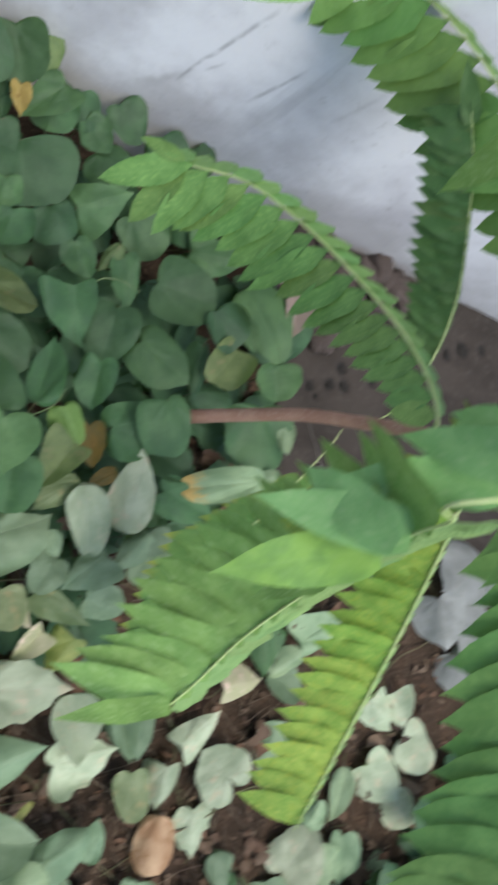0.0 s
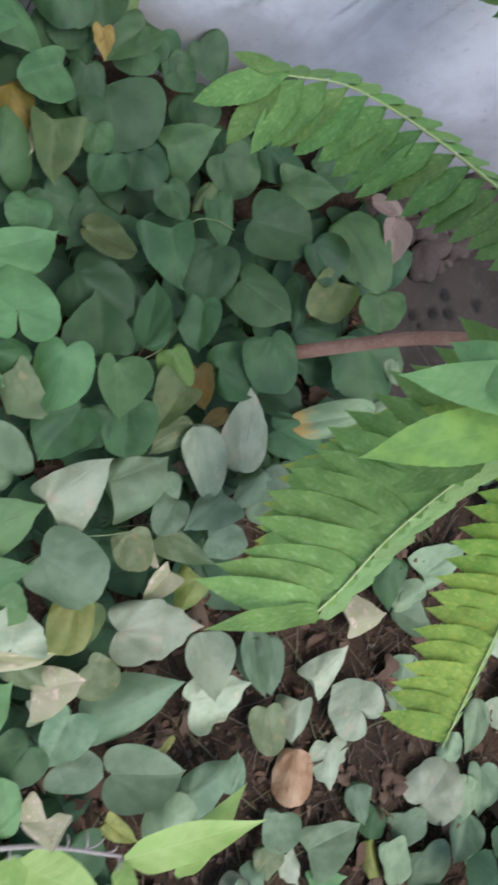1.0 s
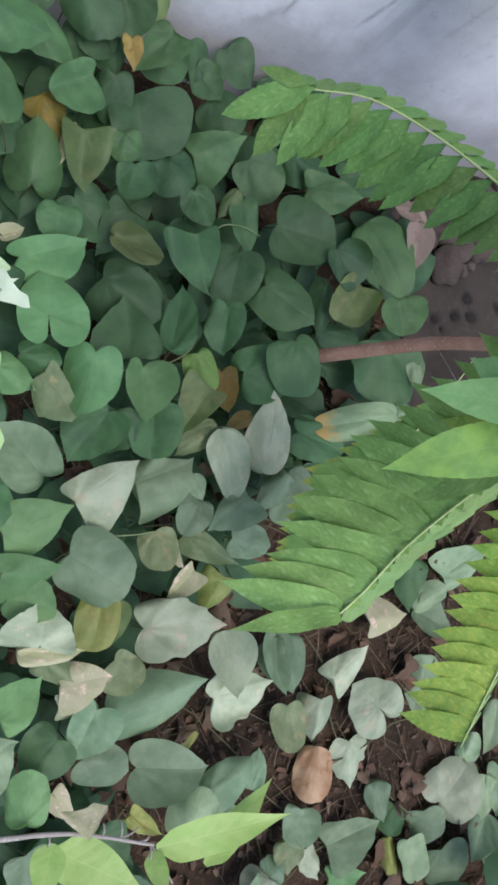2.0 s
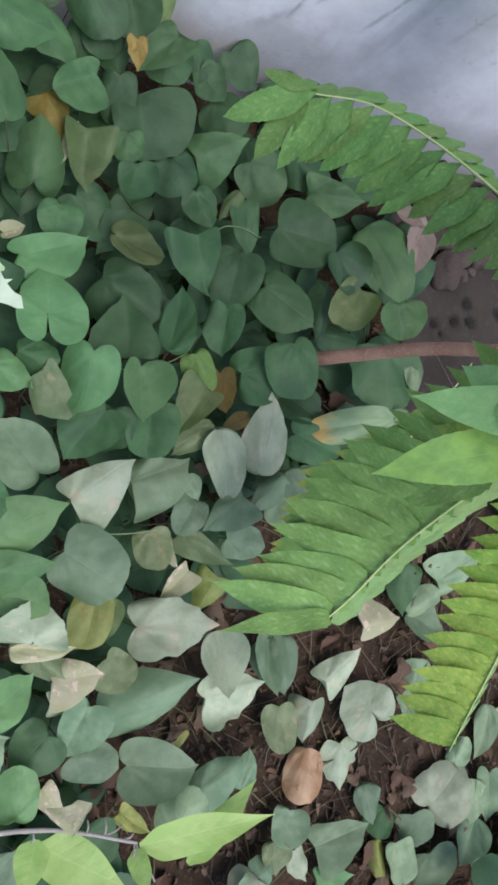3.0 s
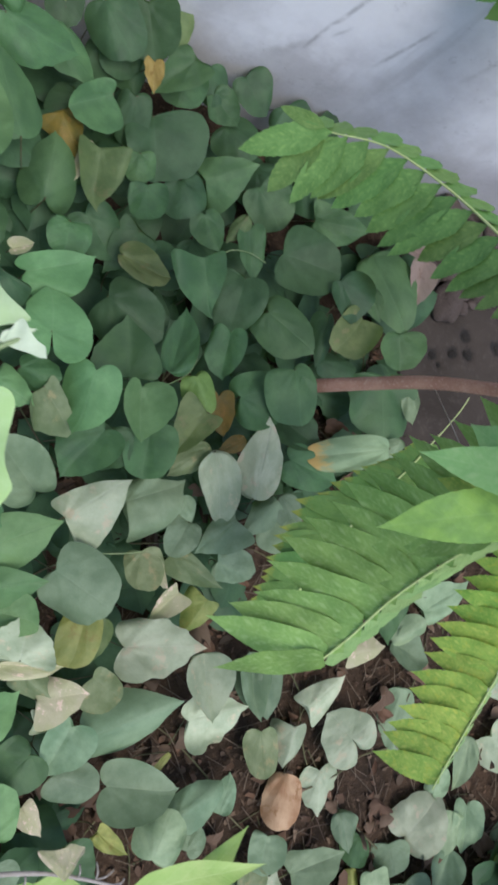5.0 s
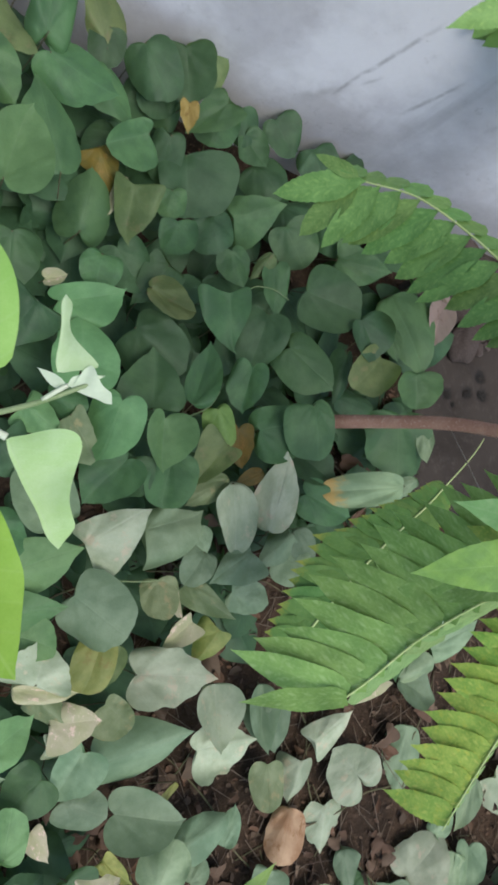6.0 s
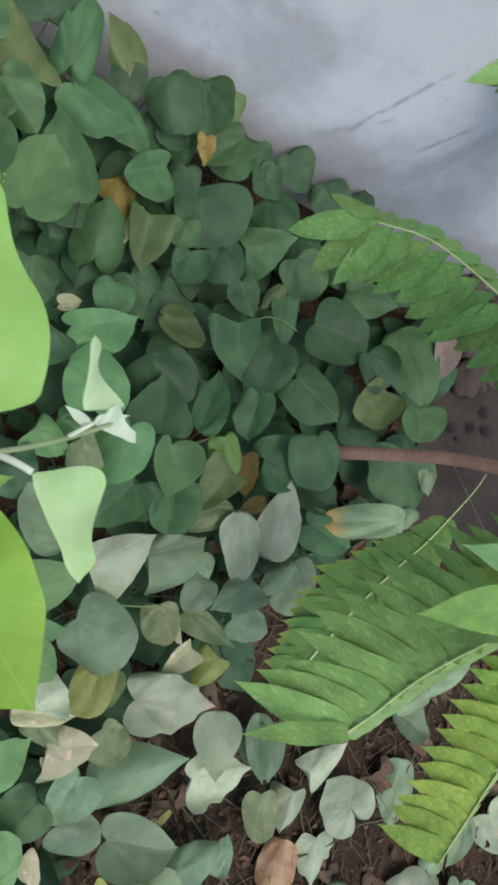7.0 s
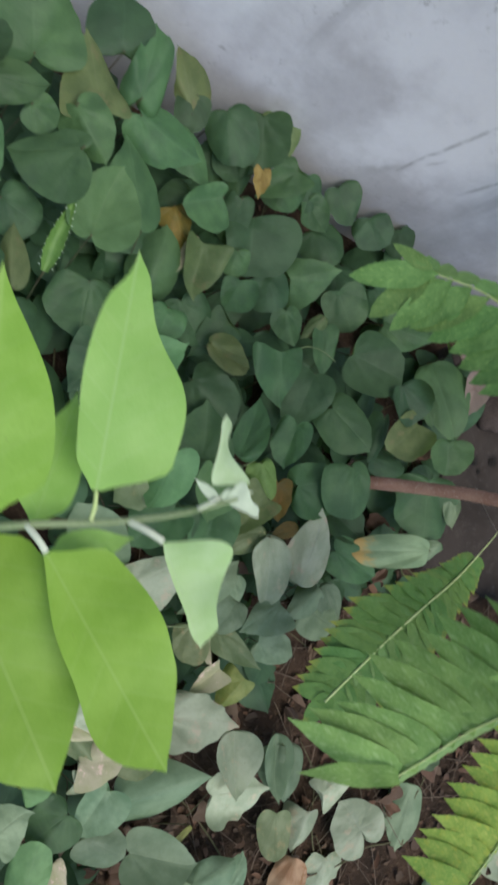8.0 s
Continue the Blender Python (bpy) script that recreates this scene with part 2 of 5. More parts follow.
LEAF = {
    "green": foliage("vine_leaf_green", (0.050, 0.118, 0.049), (0.069, 0.147, 0.059), (0.11, 0.21, 0.095), palmate=True),
    # Deep green; near the wall this darker tone also carries the shade
    "deep": foliage("vine_leaf_deep_shaded", (0.032, 0.079, 0.035), (0.045, 0.101, 0.044), (0.075, 0.16, 0.07), palmate=True),
    "lime": foliage("vine_leaf_fresh_green", (0.104, 0.220, 0.088), (0.126, 0.248, 0.102), (0.18, 0.29, 0.15), palmate=True),
    # The next two greens are paled to hold the sky's sheen in their colour
    "glaucous": foliage("vine_leaf_skylit_green", (0.188, 0.278, 0.160), (0.242, 0.328, 0.200), (0.27, 0.34, 0.23), palmate=True),
    "pale": foliage("vine_leaf_skylit_pale", (0.320, 0.380, 0.255), (0.395, 0.440, 0.315), (0.48, 0.50, 0.40), spots=(0.50, 0.43, 0.31), palmate=True),
    "sage": foliage("vine_leaf_sage_green", (0.138, 0.218, 0.128), (0.184, 0.262, 0.164), (0.23, 0.31, 0.2), palmate=True),
    "yellow": foliage("vine_leaf_yellowing", (0.190, 0.230, 0.058), (0.270, 0.285, 0.085), (0.32, 0.34, 0.13), spots=(0.24, 0.20, 0.06), palmate=True),
    "olive": foliage("vine_leaf_olive_green", (0.088, 0.132, 0.050), (0.122, 0.165, 0.064), (0.18, 0.22, 0.1), spots=(0.155, 0.155, 0.072), palmate=True),
    "golden": foliage("vine_leaf_golden", (0.300, 0.195, 0.048), (0.360, 0.255, 0.080), (0.4, 0.3, 0.12), spots=(0.22, 0.12, 0.03), rough=0.6, palmate=True),
    "silvery": foliage("vine_leaf_silvery_grey", (0.205, 0.215, 0.210), (0.255, 0.262, 0.260), (0.3, 0.3, 0.29), palmate=True),
    "tipped": foliage("vine_leaf_with_withered_tip", (0.185, 0.270, 0.150), (0.230, 0.310, 0.180), (0.27, 0.34, 0.23), palmate=True, tip=(0.46, 0.28, 0.10)),
    "amber": foliage("vine_leaf_amber_brown", (0.165, 0.115, 0.018), (0.085, 0.075, 0.018), (0.28, 0.2, 0.08), spots=(0.24, 0.14, 0.035), rough=0.6, palmate=True),
    "spring": foliage("vine_leaf_yellowish_fresh", (0.130, 0.245, 0.062), (0.170, 0.285, 0.080), (0.22, 0.33, 0.13), palmate=True),
    "orange": foliage("vine_leaf_withered_orange", (0.580, 0.365, 0.235), (0.330, 0.165, 0.095), (0.56, 0.39, 0.25), spots=(0.28, 0.120, 0.055), rough=0.65, palmate=True),
    # The pinkish spots paint glossy highlights onto the dried leaf
    "tan": foliage("vine_leaf_dried_tan", (0.480, 0.440, 0.300), (0.350, 0.350, 0.200), (0.54, 0.48, 0.34), spots=(0.80, 0.60, 0.50), rough=0.6, palmate=True),
    "khaki": foliage("vine_leaf_khaki", (0.150, 0.205, 0.095), (0.205, 0.255, 0.135), (0.27, 0.31, 0.18), spots=(0.33, 0.30, 0.15), palmate=True),
    "dry": foliage("vine_leaf_dead_brown", (0.270, 0.205, 0.180), (0.215, 0.155, 0.135), (0.33, 0.25, 0.22), spots=(0.15, 0.10, 0.085), rough=0.75, palmate=True),
}
FERN = foliage("leaflet_green", (0.112, 0.240, 0.062), (0.152, 0.296, 0.084), (0.24, 0.38, 0.11), rough=0.6, through_light=0.08, bumpy=0.14, mottle=0.5, veins=9.0, vary=0.12, aspect=2.4)
FERN_GREY = foliage("leaflet_soft_green", (0.094, 0.200, 0.050), (0.136, 0.258, 0.072), (0.24, 0.38, 0.11), rough=0.6, through_light=0.08, bumpy=0.14, mottle=0.5, veins=9.0, vary=0.12, aspect=2.4)
FERN_LIGHT = foliage("leaflet_fresh_green", (0.190, 0.340, 0.088), (0.250, 0.415, 0.115), (0.42, 0.58, 0.25), rough=0.55, through_light=0.08, bumpy=0.14, mottle=0.5, veins=7.0, vary=0.05, aspect=2.4, hue=0.012)
FERN_BROAD = foliage("leaflet_broad_green", (0.150, 0.290, 0.070), (0.225, 0.395, 0.085), (0.30, 0.45, 0.17), rough=0.55, through_light=0.08, bumpy=0.2, mottle=0.15, veins=6.0, vary=0.05, aspect=2.4, hue=0.008)
FERN_BLUE = foliage("leaflet_bluish_green", (0.180, 0.370, 0.128), (0.225, 0.425, 0.155), (0.34, 0.50, 0.24), rough=0.55, through_light=0.08, bumpy=0.14, mottle=0.4, veins=7.0, vary=0.06, aspect=2.4, hue=0.012)
FERN_DARK = foliage("leaflet_dark_green", (0.094, 0.200, 0.044), (0.128, 0.246, 0.058), (0.13, 0.24, 0.07), rough=0.55, through_light=0.08, bumpy=0.16, mottle=0.6, veins=9.0, vary=0.08, aspect=2.4)
FERN_TIPPED = foliage("leaflet_yellow_tipped", (0.085, 0.185, 0.042), (0.112, 0.222, 0.050), (0.13, 0.24, 0.07), rough=0.55, through_light=0.08, bumpy=0.16, mottle=0.6, veins=9.0, vary=0.08, tip=(0.22, 0.26, 0.045), aspect=2.4)
# Leaflet green for the hindmost frond, its shade put into the colour
FERN_SHADED = foliage("leaflet_shaded_green", (0.030, 0.076, 0.017), (0.042, 0.096, 0.022), (0.08, 0.16, 0.045), rough=0.6, through_light=0.08, bumpy=0.16, mottle=0.25, veins=9.0, vary=0.08, aspect=2.4)
FERN_TUCK = foliage("leaflet_folded_green", (0.175, 0.305, 0.105), (0.220, 0.355, 0.130), (0.33, 0.46, 0.20), rough=0.6, through_light=0.06, bumpy=0.4, mottle=0.4, veins=9.0, vary=0.10, aspect=2.4)
FERN_LIME = foliage("leaflet_yellow_green", (0.200, 0.355, 0.058), (0.300, 0.445, 0.082), (0.45, 0.52, 0.12), rough=0.55, through_light=0.10, bumpy=0.2, mottle=0.8, veins=7.0, spots=(0.40, 0.46, 0.07), vary=0.12, aspect=2.4)
SHOOT = foliage("shoot_leaf_light_green", (0.315, 0.570, 0.130), (0.365, 0.615, 0.160), (0.48, 0.68, 0.28), rough=0.5, through_light=0.35, veins=7.0, vary=0.08, rib=0.5, aspect=2.4, bumpy=0.2, hue=0.008)
SHOOT_DULL = foliage("shoot_leaf_soft_green", (0.320, 0.500, 0.140), (0.400, 0.555, 0.180), (0.52, 0.64, 0.28), rough=0.5, through_light=0.3, veins=7.0, vary=0.08, rib=0.5, aspect=2.4, bumpy=0.2, hue=0.008)
SHOOT_OLD = foliage("shoot_leaf_yellow_green", (0.255, 0.470, 0.060), (0.315, 0.540, 0.085), (0.43, 0.62, 0.18), rough=0.5, through_light=0.35, veins=7.0, vary=0.08, rib=0.5, aspect=2.4, bumpy=0.2, hue=0.008)
SHOOT_MINT = foliage("shoot_leaf_mint_underside", (0.410, 0.630, 0.280), (0.470, 0.680, 0.350), (0.5, 0.62, 0.42), rough=0.55, through_light=0.3, veins=7.0, vary=0.08, aspect=2.4, bumpy=0.15)
SHOOT_PALE = foliage("shoot_leaf_pale_tip", (0.49, 0.66, 0.36), (0.56, 0.71, 0.44), (0.66, 0.76, 0.55), rough=0.6, through_light=0.3, vary=0.05, bumpy=0.08)
BUD = foliage("bud_downy_white_green", (0.60, 0.70, 0.52), (0.66, 0.75, 0.58), (0.7, 0.76, 0.6), rough=0.7, through_light=0.25, vary=0.05, bumpy=0.08)
STALK = rough_stuff("stalk_pale_green", ((0.44, 0.56, 0.22), (0.52, 0.60, 0.28), (0.58, 0.62, 0.36)), 30.0, 0.6, 0.2, 300.0, 0.0006)
STALK_WHITE = rough_stuff("stalk_downy_white", ((0.55, 0.62, 0.45), (0.65, 0.70, 0.55), (0.72, 0.75, 0.64)), 30.0, 0.7, 0.2, 300.0, 0.0004)
SHOOT_STEM = rough_stuff("shoot_stem_grey_green", ((0.19, 0.27, 0.12), (0.26, 0.33, 0.17), (0.33, 0.38, 0.24)), 30.0, 0.6, 0.2, 300.0, 0.0004)
# near-black stuff for the shaded hollows of the cement
PIT_DARK = rough_stuff("pit_dark_black", ((0.010, 0.009, 0.008), (0.016, 0.013, 0.011), (0.03, 0.024, 0.02)), 40.0, 0.95, 0.5, 200.0, 0.002)
RUNNER = rough_stuff("runner_green", ((0.15, 0.22, 0.09), (0.20, 0.25, 0.12), (0.26, 0.3, 0.18)), 30.0, 0.6, 0.2, 300.0, 0.0004)
VINE_STEM = rough_stuff("vine_stem", ((0.07, 0.08, 0.035), (0.11, 0.09, 0.05), (0.16, 0.14, 0.09)), 20.0, 0.7, 0.3, 250.0, 0.0008)
TWIG_GREY = rough_stuff("pale_grey_twig", ((0.28, 0.25, 0.225), (0.36, 0.32, 0.30), (0.44, 0.41, 0.39)), 40.0, 0.8, 0.3, 400.0, 0.0006)
BARK = rough_stuff("reddish_brown_bark", ((0.300, 0.160, 0.118), (0.385, 0.225, 0.168), (0.470, 0.320, 0.260)), 22.0, 0.75, 0.5, 220.0, 0.0015)
SOIL = rough_stuff("dark_soil", ((0.030, 0.019, 0.012), (0.068, 0.041, 0.026), (0.108, 0.069, 0.046)), 9.0, 0.95, 0.9, 110.0, 0.012)
BLOTS = ((1.028, 0.284, 0.017), (0.948, 0.347, 0.016), (1.001, 0.329, 0.018), (1.041, 0.321, 0.019), (1.117, 0.285, 0.020), (0.967, 0.364, 0.008), (1.40, 0.12, 0.026), (1.35, 0.15, 0.020), (1.47, 0.10, 0.018), (1.20, 0.40, 0.016))


def cement():
    """Worn cement; the dark of its pits is painted on as soft black blots."""
    m = rough_stuff("stained_cement", ((0.037, 0.029, 0.025), (0.022, 0.017, 0.0145), (0.049, 0.040, 0.035)), 6.0, 0.9, 0.5, 60.0, 0.004)
    tree = m.node_tree
    bsdf = tree.nodes["Principled BSDF"]
    colour = bsdf.inputs["Base Color"].links[0].from_socket
    at = tree.nodes.new("ShaderNodeTexCoord").outputs["Object"]
    sep = tree.nodes.new("ShaderNodeSeparateXYZ")
    tree.links.new(at, sep.inputs[0])
    x, y = sep.outputs[0], sep.outputs[1]
    u = calc(tree, "ADD", calc(tree, "MULTIPLY", x, 0.790), calc(tree, "MULTIPLY", y, -0.613))
    w = calc(tree, "SUBTRACT", 1.01, calc(tree, "ADD", calc(tree, "MULTIPLY", x, 0.613), calc(tree, "MULTIPLY", y, 0.790)))
    rim = calc(tree, "MULTIPLY_ADD", noise_of(tree, at, 75.0, 3.0), 1.1, -0.55)
    for bu, bw, size in BLOTS:
        du, dw = calc(tree, "SUBTRACT", u, bu), calc(tree, "SUBTRACT", w, bw)
        d = calc(tree, "DIVIDE", calc(tree, "SQRT", calc(tree, "ADD", calc(tree, "MULTIPLY", du, du), calc(tree, "MULTIPLY", dw, dw))), size)
        dark = calc(tree, "SUBTRACT", 1.0, ramp(tree, calc(tree, "ADD", d, rim), 0.45, 1.15))
        colour = blend(tree, calc(tree, "MULTIPLY", dark, 0.85), colour, (0.010, 0.009, 0.009))
    tree.links.new(colour, bsdf.inputs["Base Color"])
    return m


CEMENT = cement()
STONE = rough_stuff("rubble_stone", ((0.088, 0.066, 0.060), (0.050, 0.037, 0.033), (0.13, 0.102, 0.094)), 25.0, 0.9, 0.5, 160.0, 0.003)
PLASTER = whitewash()
LITTER = island_stuff("leaf_litter", ((0.084, 0.048, 0.030), (0.160, 0.082, 0.048), (0.050, 0.030, 0.019), (0.190, 0.125, 0.082), (0.102, 0.058, 0.036)))
STRAW = island_stuff("dry_stalks", ((0.11, 0.08, 0.055), (0.22, 0.165, 0.12), (0.08, 0.05, 0.036), (0.16, 0.115, 0.08)))


# ---- shaping helpers ----
def mesh_of(name, verts, faces, material, uvs=None, smooth=True):
    me = bpy.data.meshes.new(name)
    me.from_pydata(verts, [], faces)
    me.materials.append(material)
    if uvs:
        layer = me.uv_layers.new(name="UVMap")
        for loop in me.loops:
            layer.data[loop.index].uv = uvs[loop.vertex_index]
    if smooth:
        me.polygons.foreach_set("use_smooth", [True] * len(me.polygons))
    me.update()
    return me


def part(name, me, parent, m=None, label=""):
    ob = new(name, me)
    if parent:
        ob.parent = parent
    if m is not None:
        ob.matrix_basis = m
    return tagged(ob, label)


def spline(points, steps):
    """A smooth line through the points."""
    p = [Vector(q) for q in points]
    p = [2 * p[0] - p[1]] + p + [2 * p[-1] - p[-2]]
    line = []
    for i in range(1, len(p) - 2):
        for k in range(steps):
            t = k / steps
            a, b, c, d = p[i - 1], p[i], p[i + 1], p[i + 2]
            line.append(0.5 * ((2 * b) + (c - a) * t + (2 * a - 5 * b + 4 * c - d) * t * t + (3 * b - a - 3 * c + d) * t ** 3))
    line.append(p[-2])
    return line


def tube_data(line, radii, sides=8, bumpy=0.0, seed=0):
    """Rings along a line, capped with points."""
    verts, faces = [], []
    side = Vector((0.31, 0.22, 0.93))
    for i, c in enumerate(line):
        t = (line[min(i + 1, len(line) - 1)] - line[max(i - 1, 0)]).normalized()
        side = (side - side.dot(t) * t).normalized()
        up = t.cross(side)
        r = radii(i / (len(line) - 1))
        for k in range(sides):
            a = 2 * math.pi * k / sides
            rr = r * (1 + bumpy * noise.noise(Vector((i * 0.7 + seed, math.cos(a) * 2, math.sin(a) * 2))))
            verts.append(c + (side * math.cos(a) + up * math.sin(a)) * rr)
    for i in range(len(line) - 1):
        for k in range(sides):
            a, b = i * sides + k, i * sides + (k + 1) % sides
            faces.append((a, b, b + sides, a + sides))
    faces.append(tuple(range(sides))[::-1])
    faces.append(tuple(range((len(line) - 1) * sides, len(line) * sides)))
    return verts, faces


def tube(name, line, radii, material, sides=8, bumpy=0.0, seed=0):
    return mesh_of(name, *tube_data(line, radii, sides, bumpy, seed), material)


OUTLINE = {
    "heart": ((0.0, 0.0), (0.09, -0.09), (0.25, -0.13), (0.42, -0.06), (0.505, 0.12), (0.50, 0.36), (0.43, 0.58), (0.29, 0.78), (0.12, 0.92), (0.03, 0.98), (0.0, 1.03)),
    "round": ((0.0, 0.0), (0.10, -0.05), (0.26, -0.08), (0.42, -0.02), (0.50, 0.15), (0.51, 0.40), (0.47, 0.64), (0.36, 0.85), (0.17, 0.965), (0.0, 1.01)),
    "broad": ((0.0, 0.0), (0.17, -0.03), (0.36, -0.07), (0.495, -0.05), (0.525, 0.06), (0.485, 0.28), (0.385, 0.52), (0.245, 0.74), (0.085, 0.91), (0.0, 1.04)),
}
OUTLINE["egg"] = ((0.0, 0.0), (0.12, 0.0), (0.29, 0.04), (0.43, 0.15), (0.50, 0.32), (0.46, 0.52), (0.34, 0.71), (0.18, 0.87), (0.06, 0.96), (0.0, 1.03))
OUTLINE["oval"] = ((0.0, 0.0), (0.16, 0.0), (0.33, 0.05), (0.45, 0.19), (0.50, 0.42), (0.49, 0.62), (0.42, 0.82), (0.28, 0.95), (0.12, 1.0), (0.0, 1.01))
OUTLINE["cleft"] = ((0.0, 0.0), (0.014, -0.25), (0.05, -0.50), (0.20, -0.65), (0.40, -0.50), (0.495, -0.18), (0.48, 0.20), (0.38, 0.55), (0.21, 0.83), (0.08, 0.95), (0.0, 1.02))
OUTLINE["folded"] = OUTLINE["heart"]
OUTLINE["drape"] = OUTLINE["broad"]
OUTLINE["torn"] = ((0.0, 0.0), (0.12, -0.06), (0.30, -0.10), (0.46, -0.02), (0.52, 0.16), (0.45, 0.32), (0.46, 0.48), (0.35, 0.62), (0.26, 0.78), (0.11, 0.88), (0.0, 1.04))


def heart_data(seed, rings=6, kind="heart", lop=0.5):
    """A heart-shaped blade: stalk at the origin, tip at y = 1, about 1 wide, lop of it to the right of the midrib; bent on its midrib, bulging between its veins, waved and drooping."""
    r = random.Random(seed)
    fold = {"folded": 0.75, "drape": -0.42, "cleft": -0.06}.get(kind, r.choice((-0.46, -0.28, -0.10, 0.18, 0.40)))
    cup = r.uniform(-0.42, 0.42)
    droop, wave, twist = r.uniform(-0.04, 0.16), r.uniform(0.02, 0.06), r.uniform(-0.16, 0.16)
    bite, deep = r.uniform(-2.4, 2.4), r.choice((0.0, 0.0, 0.0, 0.05))
    curl, turn, lobes = r.choice((-0.12, 0.06, 0.12, 0.20)), r.uniform(0, 6.28), r.choice((2, 3, 3, 4))
    ragged, whip = (0.040 if kind == "torn" else r.choice((0.02, 0.03, 0.04))), r.uniform(-0.4, 0.4)
    rolls = [(r.choice((0.0, math.pi)) + r.uniform(-0.7, 0.25), r.uniform(0.27, 0.42), r.uniform(3.0, 7.0), r.choice((-1, -1, 1))) for _ in range(0 if kind == "cleft" else r.choice((0, 1, 1, 2)))]
    half = spline([(x, y, 0) for x, y in OUTLINE[kind]], 3)
    loop = [(p.x * 2 * lop, p.y) for p in half] + [(-p.x * 2 * (1 - lop), p.y) for p in half[-2:0:-1]]
    n = len(loop)
    verts, uvs = [(0.0, 0.02, 0.0)], [(0.5, 0.02)]
    for k in range(1, rings + 1):
        f = (k / rings) ** 0.8
        for i, (x, y) in enumerate(loop):
            a = math.atan2(x, y - 0.3)
            rim = noise.noise(Vector((math.cos(a) * 1.6 + seed * 1.9, math.sin(a) * 1.6, 3.0))) + 0.5 * noise.noise(Vector((math.cos(a) * 4.5, math.sin(a) * 4.5 + seed, 8.0))) + 0.3 * noise.noise(Vector((math.cos(a) * 12, math.sin(a) * 12 + seed, 1.0)))
            edge = 1 + 1.6 * ragged * rim * f * f - deep * f * math.exp(-((a - bite) / 0.25) ** 2)
            px, py = x * f * edge, 0.02 + (y - 0.02) * f * edge
            z = fold * (math.sqrt(px * px + 0.004) - 0.063) + twist * px * py - droop * py * abs(py) * 0.7 + cup * (px * px + (py - 0.4) ** 2)
            z += wave * f * f * math.sin(a * lobes + seed * 1.7) - curl * f ** 3 * max(0.0, math.cos(a - turn)) ** 2
            z += 0.035 * noise.noise(Vector((px * 3 + seed, py * 3, 0))) + 0.016 * noise.noise(Vector((px * 8 + seed, py * 8, 2)))
            spoke = abs((math.atan2(px, py + 0.02) * 1.75 + 0.5) % 1.0 - 0.5)
            z += 0.05 * spoke * math.hypot(px, py) * (1 - 0.5 * f)
            uvs.append((0.5 + px, py))
            px += whip * max(0.0, py - 0.78) ** 2 * 4
            for way, start, k2, sign in rolls:
                d = px * math.cos(way) + (py - 0.38) * math.sin(way) - start
                if d > 0:
                    q = min(d * k2, 1.15)
                    back = d - (math.sin(q) / k2 + (d - q / k2) * math.cos(q))
                    px, py, z = px - back * math.cos(way), py - back * math.sin(way), z + sign * ((1 - math.cos(q)) / k2 + (d - q / k2) * math.sin(q))
            verts.append((px, py, z))
    faces = [(0, 1 + i, 1 + (i + 1) % n) for i in range(n)]
    for k in range(rings - 1):
        for i in range(n):
            a, b = 1 + k * n + i, 1 + k * n + (i + 1) % n
            faces.append((a, a + n, b + n, b))
    return verts, faces, uvs


def blade_data(seed, outline, fold, droop, wave, teeth=0.0, rows=12, twist=0.0, curl=0.0, other=None):
    """A long blade: stalk end at the origin, tip at y = 1; outline gives the half widths along it, other those of its right half where it differs."""
    other = other or outline
    cols = (-1.0, -0.55, 0.0, 0.55, 1.0)
    verts, uvs, faces = [], [], []
    for j in range(rows + 1):
        v = j / rows
        widths = []
        for half in (outline, other):
            q = v * (len(half) - 1)
            i = min(int(q), len(half) - 2)
            t = q - i
            a, b, c, d = half[max(i - 1, 0)], half[i], half[i + 1], half[min(i + 2, len(half) - 1)]
            widths.append(max(0.0, 0.5 * (2 * b + (c - a) * t + (2 * a - 5 * b + 4 * c - d) * t * t + (3 * b - a - 3 * c + d) * t ** 3)))
        for c in cols:
            notch = 1 - teeth * (j % 2) * abs(c) ** 3
            w = widths[1 if c > 0 else 0]
            x = c * w * notch
            z = fold * abs(x) - droop * v * v + wave * math.sin(v * 11 + seed + (1.4 if c > 0 else 0)) * abs(c) * w * 2
            a = twist * v
            xr, zr = x * math.cos(a) - z * math.sin(a) * 0.3, x * math.sin(a) + z
            verts.append((xr + curl * v * v, v, zr))
            uvs.append((0.5 + x, v))
    m = len(cols)
    for j in range(rows):
        for c in range(m - 1):
            a = j * m + c
            faces.append((a, a + 1, a + 1 + m, a + m))
    return verts, faces, uvs


def frame_at(base, along, normal, length, width, depth=None):
    """The pose that carries a blade of unit size to its place."""
    y = Vector(along).normalized()
    z = Vector(normal)
    z = (z - z.dot(y) * y).normalized()
    x = y.cross(z)
    d = depth or length
    m = Matrix((x * width, y * length, z * d)).transposed().to_4x4()
    m.translation = base
    return m


# ---- the wall, the ground, the cement apron ----
ALONG, OUT, WALL_D = Vector((0.790, -0.613, 0.0)), Vector((-0.613, -0.790, 0.0)), 1.01
FOOT = -OUT * WALL_D


def by_wall(u, w, z=0.0):
    """A place by its length along the wall and its distance from it."""
    return FOOT + ALONG * u + OUT * w + Vector((0, 0, z))


